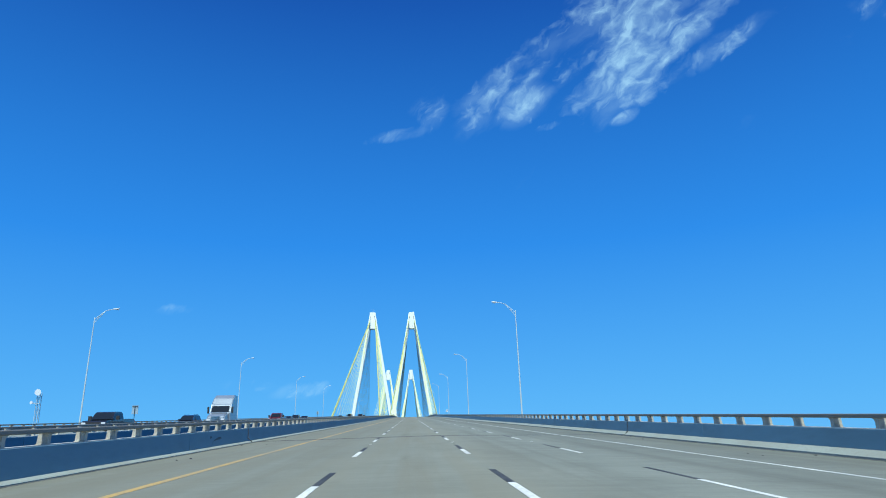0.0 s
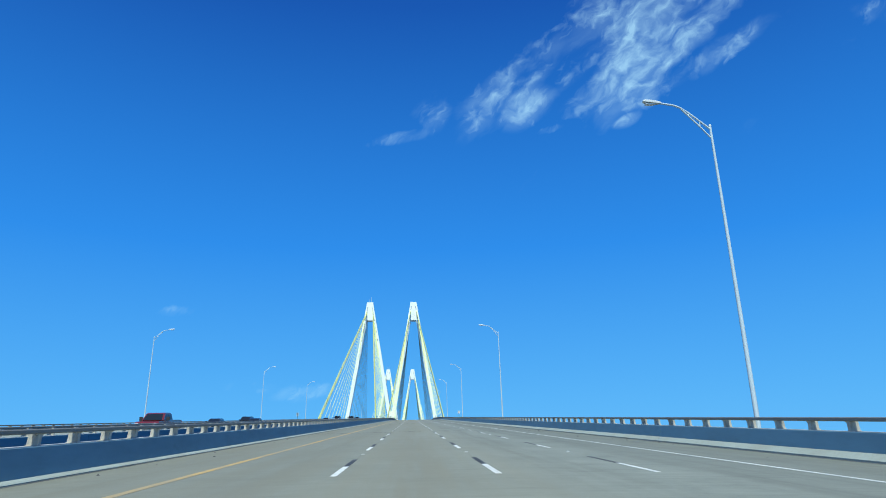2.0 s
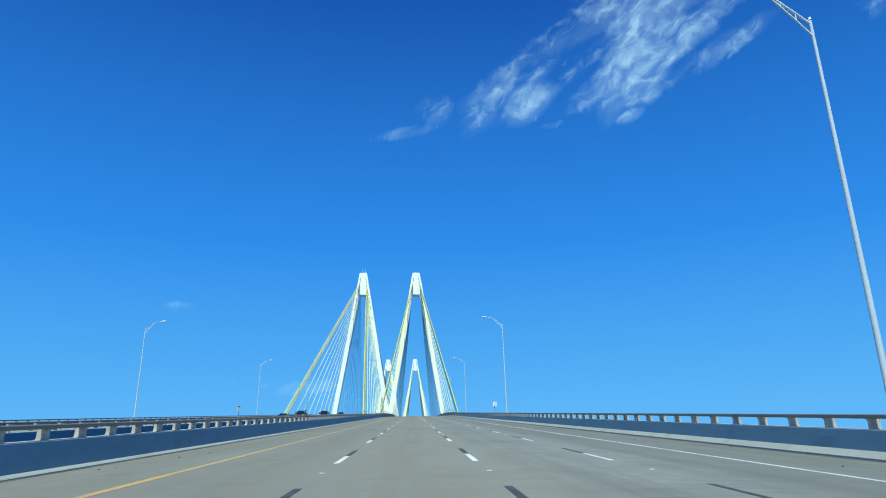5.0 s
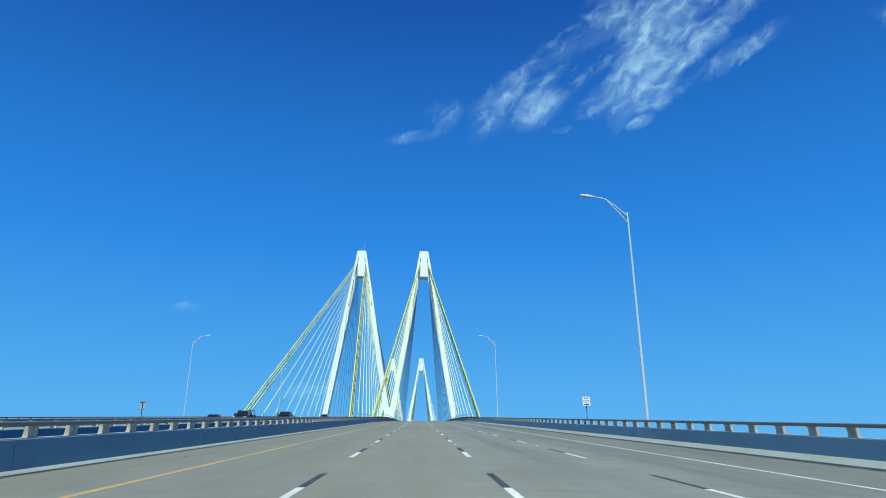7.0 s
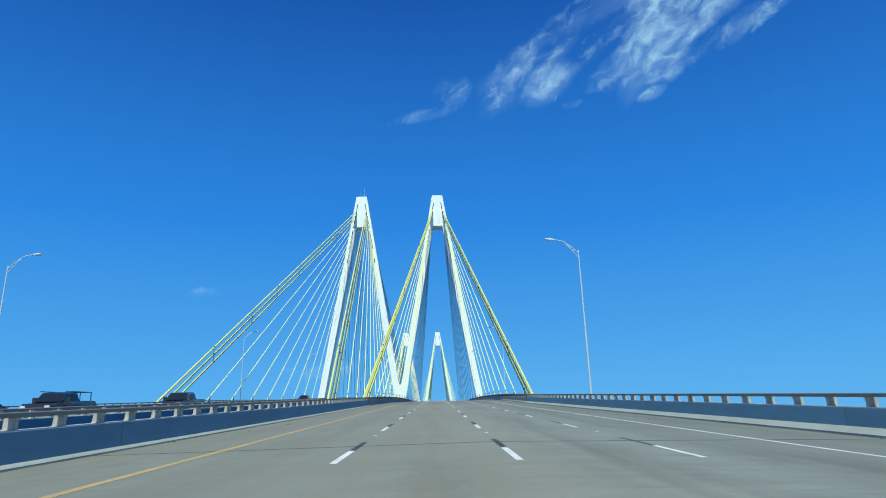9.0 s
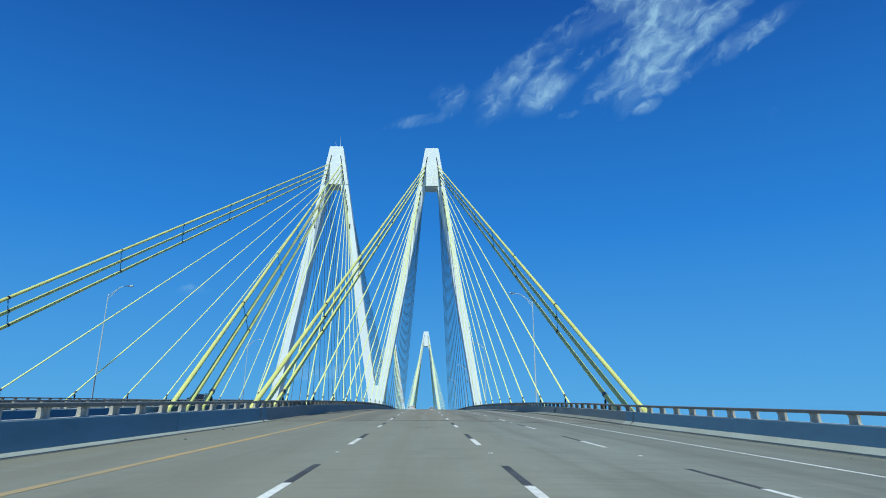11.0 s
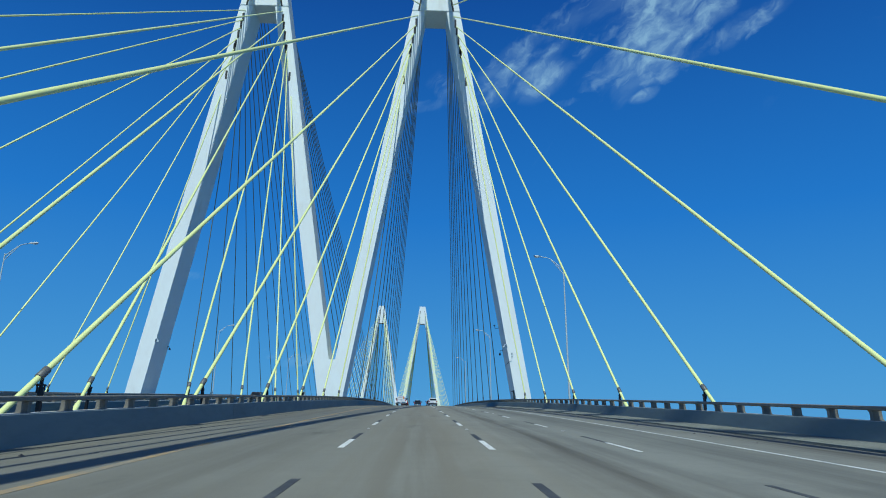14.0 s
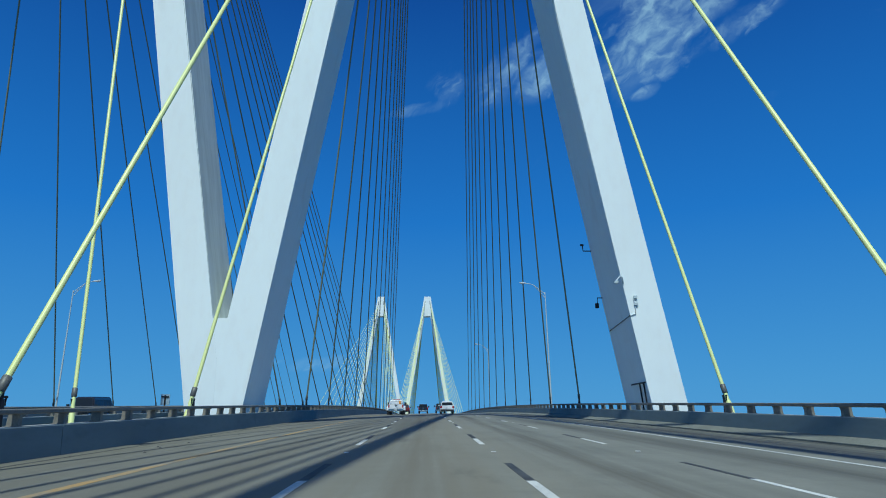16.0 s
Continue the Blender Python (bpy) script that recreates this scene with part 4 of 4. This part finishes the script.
def wagon(name, label, paint, at, turn, kind="suv", group="traffic"):
    """SUV, jeep or saloon, front towards +y."""
    root = thing(name, label, "car", group)
    suv = kind != "saloon"
    W, L, roof = (0.98, 2.45, 1.74) if suv else (0.90, 2.3, 1.42)
    half = lambda z: W - 0.05 * abs(z - 0.75)
    belt = 1.08 if suv else 0.92
    body = [(-L, 0.55), (-L - 0.02, 0.85), (-L + 0.05, belt), (1.0, belt), (L - 0.25, belt - 0.14), (L, belt - 0.35), (L, 0.42), (L - 0.4, 0.30), (-L + 0.35, 0.32)]
    child("body", shell(body, half, paint, "body", 0.07, 3), root)
    ch = lambda z: W - 0.06 - 0.32 * max(0.0, z - belt)
    if kind == "jeep":
        cab = [(-L + 0.05, belt - 0.04), (-L + 0.08, roof + 0.02), (-L + 0.2, roof + 0.08), (0.35, roof + 0.08), (0.5, roof), (0.85, belt - 0.04)]
    elif suv:
        cab = [(-L + 0.04, belt - 0.04), (-L + 0.28, roof - 0.12), (-L + 0.55, roof), (0.2, roof), (0.55, roof - 0.08), (1.45, belt - 0.04)]
    else:
        cab = [(-L + 0.5, belt - 0.04), (-L + 1.15, roof - 0.08), (-L + 1.5, roof), (0.1, roof), (0.4, roof - 0.06), (1.25, belt - 0.04)]
    child("cabin", shell(cab, ch, paint, "cabin", 0.06, 3), root)
    z0, z1 = belt + 0.06, roof - 0.14
    for s in (-1, 1):
        yb = cab[1][0] + 0.12
        for a, b in ((yb, -0.95), (-0.87, -0.05), (0.03, 0.5)):
            if b > a:
                child("side_window", side_pane([(a, z0), (a + 0.03, z1), (b, z1), (b + (0.25 if b > 0.4 else 0.0), z0)], ch, s), root, "tinted side window")
        small(root, "mirror", (min(s * W, s * (W + 0.2)), 0.75, belt + 0.02), (max(s * W, s * (W + 0.2)), 0.87, belt + 0.18), paint)
        small(root, "tail_light", (W - 0.26 if s > 0 else -W, -L - 0.03, belt - 0.28), (W if s > 0 else -W + 0.26, -L + 0.1, belt - 0.02), M_TAIL, "red tail light")
        small(root, "headlight", (W - 0.4 if s > 0 else -W + 0.05, L - 0.1, 0.66), (W - 0.05 if s > 0 else -W + 0.4, L + 0.01, 0.80), M_HEADLAMP, "clear headlight")
        wheel(root, s * (W - 0.13), -L + 0.95, 0.37 if suv else 0.33, 0.25)
        wheel(root, s * (W - 0.13), L - 0.9, 0.37 if suv else 0.33, 0.25)
        if suv:
            child("roof_rail", tube("roof_rail", [(s * 0.62, -L + 0.6, roof + 0.05), (s * 0.62, 0.1, roof + 0.05)], 0.022, M_PLASTIC, 6), root, "roof rail")
    child("rear_window", end_pane("rear_window", (cab[0][0], cab[0][1] + 0.1), cab[1], ch, 0.10), root, "dark rear window")
    child("windscreen", end_pane("windscreen", cab[-1], cab[-2], ch), root, "dark windscreen")
    rear = small(root, "rear_bumper", (-W + 0.04, -L - 0.06, 0.34), (W - 0.04, -L + 0.1, 0.58), M_PLASTIC, "black rear bumper", 0.03)
    plate(root, -L - 0.02, 0.80 if suv else 0.7, -1)
    small(root, "grille", (-0.5, L - 0.05, 0.55), (0.5, L + 0.015, 0.72), M_PLASTIC, "dark grille")
    if kind == "jeep":
        small(root, "spare_cover", (-0.36, -L - 0.2, 0.7), (0.36, -L - 0.02, 1.36), M_PLASTIC, "black spare wheel cover", 0.08)
    root.matrix_basis = pose(at[0], at[1], road_z(*at), 0, 0, 0) @ Matrix.Rotation(math.atan((line_z(at[1] + 2) - line_z(at[1] - 2)) / 4), 4, "X") @ pose(0, 0, 0, 0, 0, turn)
    return root


def semi_tractor(at, turn):
    """Sleeper cab tractor without trailer, front towards +y."""
    root = thing("semi_truck", "silver-blue sleeper cab semi truck with tall roof fairing", "truck", "traffic")
    half = lambda z: 1.2 - 0.03 * max(0.0, z - 2.6)
    cab = [(-1.9, 0.9), (-1.9, 3.55), (-1.5, 3.95), (-0.6, 3.98), (0.15, 3.6), (0.75, 2.85), (1.05, 2.75), (1.55, 1.95), (1.55, 0.9)]
    child("cab", shell(cab, half, M_CAR_SILVER, "cab", 0.09, 3), root)
    hood = [(1.5, 0.75), (1.5, 1.95), (2.7, 1.72), (3.15, 1.5), (3.25, 0.7)]
    child("hood", shell(hood, lambda z: 1.02, M_CAR_SILVER, "hood", 0.12, 3), root)
    child("windscreen", end_pane("windscreen", (1.55, 1.97), (1.05, 2.73), half, 0.16), root, "dark windscreen")
    small(root, "grille", (-0.48, 3.16, 0.85), (0.48, 3.28, 1.5), M_CHROME, "bright radiator grille")
    small(root, "front_bumper", (-1.2, 3.0, 0.35), (1.2, 3.35, 0.75), M_CAR_SILVER, "", 0.06)
    small(root, "frame", (-0.45, -4.6, 0.75), (0.45, 1.6, 1.0), M_PLASTIC, "dark chassis frame")
    for s in (-1, 1):
        child("side_window", side_pane([(0.45, 2.0), (0.5, 2.65), (1.0, 2.62), (1.38, 2.0)], half, s), root, "tinted side window")
        small(root, "headlight", (0.62 if s > 0 else -1.0, 3.05, 1.0), (1.0 if s > 0 else -0.62, 3.24, 1.25), M_HEADLAMP, "clear headlight")
        small(root, "mirror", (1.3 if s > 0 else -1.5, 1.25, 1.85), (1.5 if s > 0 else -1.3, 1.4, 2.6), M_PLASTIC, "tall black mirror")
        small(root, "fuel_tank", (0.75 if s > 0 else -1.2, -1.6, 0.45), (1.2 if s > 0 else -0.75, 0.4, 1.0), M_CHROME, "bright fuel tank", 0.15)
        child("exhaust", tube("exhaust", [(s * 1.0, -2.1, 0.9), (s * 1.0, -2.1, 3.9)], 0.08, M_CHROME, 8), root, "bright exhaust stack")
        wheel(root, s * 1.05, 2.3, 0.52, 0.3)
        for y in (-2.9, -4.15):
            wheel(root, s * 0.95, y, 0.52, 0.55)
        small(root, "front_fender", (0.8 if s > 0 else -1.22, 1.62, 0.95), (1.22 if s > 0 else -0.8, 3.0, 1.22), M_CAR_SILVER, "", 0.1)
    root.matrix_basis = pose(at[0], at[1], road_z(*at), 0, 0, 0) @ Matrix.Rotation(math.atan((line_z(at[1] + 2) - line_z(at[1] - 2)) / 4), 4, "X") @ pose(0, 0, 0, 0, 0, turn)
    return root


# traffic ahead on the near deck
pickup("pickup_truck", "white dual rear wheel work pickup loaded with tools", M_CAR_WHITE, (-3.66, 549.0), 0, True, False, "traffic ahead", True)
wagon("suv", "white sport utility car with dark rear window", M_CAR_WHITE, (3.3, 555.0), 0, "suv", "traffic ahead")
pickup("pickup_truck", "black crew cab pickup in the middle lane", M_CAR_BLACK, (-0.2, 603.0), 0, False, False, "traffic ahead")
wagon("suv", "dark red sport utility car in the passing lane", M_CAR_RED, (-3.7, 588.0), 0, "suv", "traffic ahead")
pickup("pickup_truck", "dark grey crew cab pickup in front of the white car", M_CAR_GREY, (3.3, 596.0), 0, False, False, "traffic ahead")
# oncoming traffic on the far deck
semi_tractor((-22.3, 86.0), 180)
pickup("pickup_truck", "black crew cab pickup on the opposite deck", M_CAR_BLACK, (-26.0, 63.5), 180, False, False, "oncoming traffic")
wagon("suv", "black sport utility car on the opposite deck", M_CAR_BLACK, (-29.7, 97.0), 180, "suv", "oncoming traffic")
pickup("pickup_truck", "dark red crew cab pickup on the opposite deck", M_CAR_RED, (-22.3, 120.0), 180, False, False, "oncoming traffic")
wagon("saloon_car", "dark grey saloon car on the opposite deck", M_CAR_GREY, (-26.0, 151.0), 180, "saloon", "oncoming traffic")
wagon("suv", "black sport utility car on the opposite deck", M_CAR_BLACK, (-29.7, 184.0), 180, "suv", "oncoming traffic")
wagon("saloon_car", "black saloon car on the opposite deck", M_CAR_BLACK, (-26.0, 174.5), 180, "saloon", "oncoming traffic")
pickup("pickup_truck", "black pickup with a pipe rack over its bed", M_CAR_BLACK, (-26.0, 303.0), 180, False, True, "oncoming traffic")
pickup("pickup_truck", "black crew cab pickup on the opposite deck", M_CAR_BLACK, (-22.3, 316.0), 180, False, False, "oncoming traffic")
wagon("saloon_car", "black saloon car on the opposite deck", M_CAR_BLACK, (-29.7, 300.0), 180, "saloon", "oncoming traffic")
wagon("suv", "dark grey sport utility car on the opposite deck", M_CAR_GREY, (-26.0, 391.0), 180, "suv", "oncoming traffic")
wagon("suv", "dark boxy off-road car on the opposite deck", M_CAR_BLACK, (-26.0, 509.5), 180, "jeep", "oncoming traffic")


# ---- signs ----
def lettering(body, size, mat):
    """A word as a mesh lying in the x-z plane, centred, facing -y."""
    curve = bpy.data.curves.new("lettering", "FONT")
    curve.body, curve.size, curve.align_x, curve.align_y, curve.extrude = body, size, "CENTER", "CENTER", 0.002
    carrier = new("lettering_carrier", curve)
    me = bpy.data.meshes.new_from_object(carrier.evaluated_get(bpy.context.evaluated_depsgraph_get()))
    bpy.data.objects.remove(carrier)
    bpy.data.curves.remove(curve)
    me.transform(pose(0, 0, 0, 90, 0, 0))
    me.materials.clear()
    me.materials.append(mat)
    return me


def road_sign(at, label):
    """White plate on a thin post behind the parapet, facing -y."""
    root = thing("road_sign", label, "road sign", "", "", (at[0], at[1], road_z(*at)))
    child("post", tube("post", [(0, 0, -0.3), (0, 0, 2.86)], 0.026, M_CLAMP, 6), root, "dark thin post")
    face = small(root, "sign_panel", (-0.30, -0.06, 2.20), (0.30, -0.04, 2.90), M_SIGN, "white sign panel", 0.008)
    for body, size, z in (("NO", 0.20, 2.76), ("PARKING", 0.135, 2.58)):
        child("lettering", lettering(body, size, M_INK), face, "black lettering", pose(0, -0.063, z))
    for z, w, h in ((2.43, 0.07, 0.04), (2.30, 0.20, 0.055)):
        child("lettering_bar", box("lettering_bar", (-w, -0.066, z - h / 2), (w, -0.058, z + h / 2), M_INK), face)
    return root


def sign_back(at, label, w=0.45, lo=2.2, hi=3.4):
    root = thing("road_sign", label, "road sign", "", "", (at[0], at[1], road_z(*at)))
    child("post", tube("post", [(0, 0, -0.3), (0, 0, hi - 0.05)], 0.05, M_CLAMP, 6), root)
    small(root, "sign_panel", (-w, 0.06, lo), (w, 0.08, hi), M_SIGNBACK, "bare aluminium back", 0.01)
    small(root, "bracket", (-w * 0.85, 0.0, hi - 0.2), (w * 0.85, 0.06, hi - 0.12), M_CLAMP)
    return root


road_sign((13.32, 251.3), "white no parking sign on a post behind the parapet")
sign_back((-39.1, 102.3), "back of a small road sign on the opposite parapet")
sign_back((-39.1, 297.3), "back of a small road sign on the opposite parapet")
sign_back((-17.3, 502.0), "back of a small sign beside the tower leg", 0.3, 1.25, 1.95)


# ---- floodlight mast on the shore ----
mast = thing("light_mast", "tall lattice mast with round floodlight on the shore", "light mast", "", "", (-89.2, 172, -31))
top_z = 31 + line_z(172) + 8.0
pieces = [tube_data([(x * 0.6, y * 0.6, 0), (x * 0.36, y * 0.36, top_z)], 0.06, 5) for x, y in ((-1, -1), (1, -1), (1, 1), (-1, 1))]
for i in range(14):
    z = top_z * i / 14
    f, f2 = 1 - 0.4 * i / 14, 1 - 0.4 * (i + 1) / 14
    for (x0, y0), (x1, y1) in (((-1, -1), (1, -1)), ((1, -1), (1, 1)), ((1, 1), (-1, 1)), ((-1, 1), (-1, -1))):
        pieces.append(tube_data([(x0 * f * 0.6, y0 * f * 0.6, z), (x1 * f2 * 0.6, y1 * f2 * 0.6, z + top_z / 14)], 0.035, 4))
child("lattice", merged("lattice", pieces, M_GALV, True), mast)
child("floodlight", tube("floodlight", [(0, -1.0, top_z), (0, -0.5, top_z)], [0.75, 0.5], M_LAMPGLASS, 14), mast, "pale round floodlight")
child("bracket", tube("bracket", [(0.4, -0.6, top_z - 2.6), (-1.2, -0.75, top_z - 2.5)], 0.07, M_GALV, 6), mast)
child("floodlight", tube("floodlight", [(-1.2, -1.0, top_z - 2.4), (-1.2, -0.6, top_z - 2.4)], [0.35, 0.28], M_LAMPGLASS, 12), mast, "pale round floodlight")


# ---- fittings on the near tower's leg ----
def leg_fittings():
    y = TOWER_Y + FRONT
    deck = line_z(TOWER_Y)
    inner = lambda h: CENTRE_X + IN0 - LEAN * h
    fit = thing("tower_floodlight", "dark lamp on a bent pipe arm fixed to the tower leg", "lamp", "", "", (0, 0, 0))
    h = 8.6
    x = inner(h)
    child("arm", tube("arm", [(x + 0.05, y - 0.02, deck + h), (x - 0.1, y - 0.35, deck + h + 0.35), (x - 0.25, y - 0.4, deck + h + 0.4), (x - 0.5, y - 0.4, deck + h + 0.1)], 0.05, M_GALV, 6), fit)
    small(fit, "lamp_head", (x - 0.66, y - 0.55, deck + h - 0.1), (x - 0.4, y - 0.25, deck + h + 0.1), M_GALV, "grey lamp head", 0.03)
    for hh, dx in ((12.1, 0.6), (8.6, 0.35)):
        x = inner(hh)
        f2 = thing("tower_bracket", "dark pipe bracket with lamp on the tower leg", "lamp", "tower brackets", "", (0, 0, 0))
        child("arm", tube("arm", [(x + 0.05, y + 5.1, deck + hh), (x - dx, y + 5.1, deck + hh), (x - dx - 0.05, y + 5.1, deck + hh + (0.45 if dx > 0.5 else -0.4))], 0.045, M_CLAMP, 6), f2)
        small(f2, "lamp_head", (x - dx - 0.2, y + 5.0, deck + hh + (0.4 if dx > 0.5 else -0.75)), (x - dx + 0.05, y + 5.2, deck + hh + (0.5 if dx > 0.5 else -0.4)), M_CLAMP, "dark lamp head", 0.02)
    f3 = thing("conduit", "grey conduit and junction boxes on the tower leg", "conduit", "", "", (0, 0, 0))
    x = inner(7.0) + 0.35
    child("pipe", tube("pipe", [(x, y - 0.04, deck + 7.7), (x + 0.1, y - 0.04, deck + 7.0), (x + 0.08, y - 0.04, deck + 6.6), (inner(6.5), y - 0.04, deck + 6.5)], 0.03, M_GALV, 6), f3)
    for hh in (7.7, 7.25):
        small(f3, "junction_box", (x + 0.02, y - 0.12, deck + hh - 0.1), (x + 0.26, y - 0.005, deck + hh + 0.1), M_GALV, "grey junction box")
    child("pipe", tube("pipe", [(inner(6.5) - 0.03, y, deck + 6.5), (inner(6.2) - 0.03, y + 5.2, deck + 6.2)], 0.025, M_CLAMP, 6), f3)
    ladder = thing("access_frame", "dark metal access frame on the tower leg above the deck", "frame", "", "", (0, 0, 0))
    xx = inner(1.5) - 0.08
    for yy in (y + 0.5, y + 1.3):
        child("upright", tube("upright", [(xx + 0.1, yy, deck + 0.2), (xx - 0.1, yy, deck + 2.3)], 0.05, M_CLAMP, 6), ladder)
    child("top_bar", tube("top_bar", [(xx - 0.1, y + 0.2, deck + 2.3), (xx - 0.1, y + 3.0, deck + 2.3)], 0.05, M_CLAMP, 6), ladder)


leg_fittings()


def leg_lamp(cx, side, h, dy, mat):
    """Small lamp on a bent pipe at the inner edge of another leg, facing the deck."""
    y, z = TOWER_Y + FRONT + dy, line_z(TOWER_Y) + h
    x = cx + side * (IN0 - LEAN * h)
    root = thing("tower_bracket", "bent pipe bracket with lamp on the tower leg", "lamp", "tower brackets")
    child("arm", tube("arm", [(x + side * 0.05, y, z), (x - side * 0.12, y - 0.3, z + 0.35), (x - side * 0.3, y - 0.35, z + 0.4), (x - side * 0.5, y - 0.35, z + 0.1)], 0.05, mat, 6), root)
    a, b = sorted((x - side * 0.66, x - side * 0.4))
    small(root, "lamp_head", (a, y - 0.5, z - 0.12), (b, y - 0.2, z + 0.1), mat, "", 0.03)


leg_lamp(2 * PIER_X - CENTRE_X, -1, 8.6, -0.02, M_GALV)
leg_lamp(2 * PIER_X - CENTRE_X, -1, 8.0, 5.1, M_CLAMP)

# ---- small things on the road ----
for i in range(-1, 32):
    for x, start in ((-1.83, 0.575), (1.83, -0.012), (5.486, 0.29)):
        y = start + i * 2 * CYCLE + 9.15
        m = child("road_marker", box("road_marker", (-0.055, -0.055, 0.0), (0.055, 0.055, 0.018), M_SIGN, 0.006), near_road, "raised white road marker", pose(x + 0.02, y, road_z(x, y)))
rng = random.Random(4)
debris = thing("debris", "small scraps of dark rubber and gravel on the shoulders", "debris", "", "stuff")
pieces = []
for i in range(160):
    y = rng.uniform(5, 500)
    x = rng.choice((rng.uniform(RIGHT_X - 2.2, RIGHT_X - 0.15), rng.uniform(LEFT_X + 0.1, LEFT_X + 1.6)))
    s = rng.uniform(0.02, 0.07)
    z = road_z(x, y)
    a = rng.uniform(0, 3.14)
    ux, uy = s * math.cos(a), s * math.sin(a)
    pieces.append(([(x - ux, y - uy, z), (x + uy, y - ux, z), (x + ux, y + uy, z), (x - uy, y + ux, z), (x, y, z + s * 0.7)], [(0, 1, 4), (1, 2, 4), (2, 3, 4), (3, 0, 4), (3, 2, 1, 0)]))
child("scraps", merged("scraps", pieces, M_JOINT), debris)
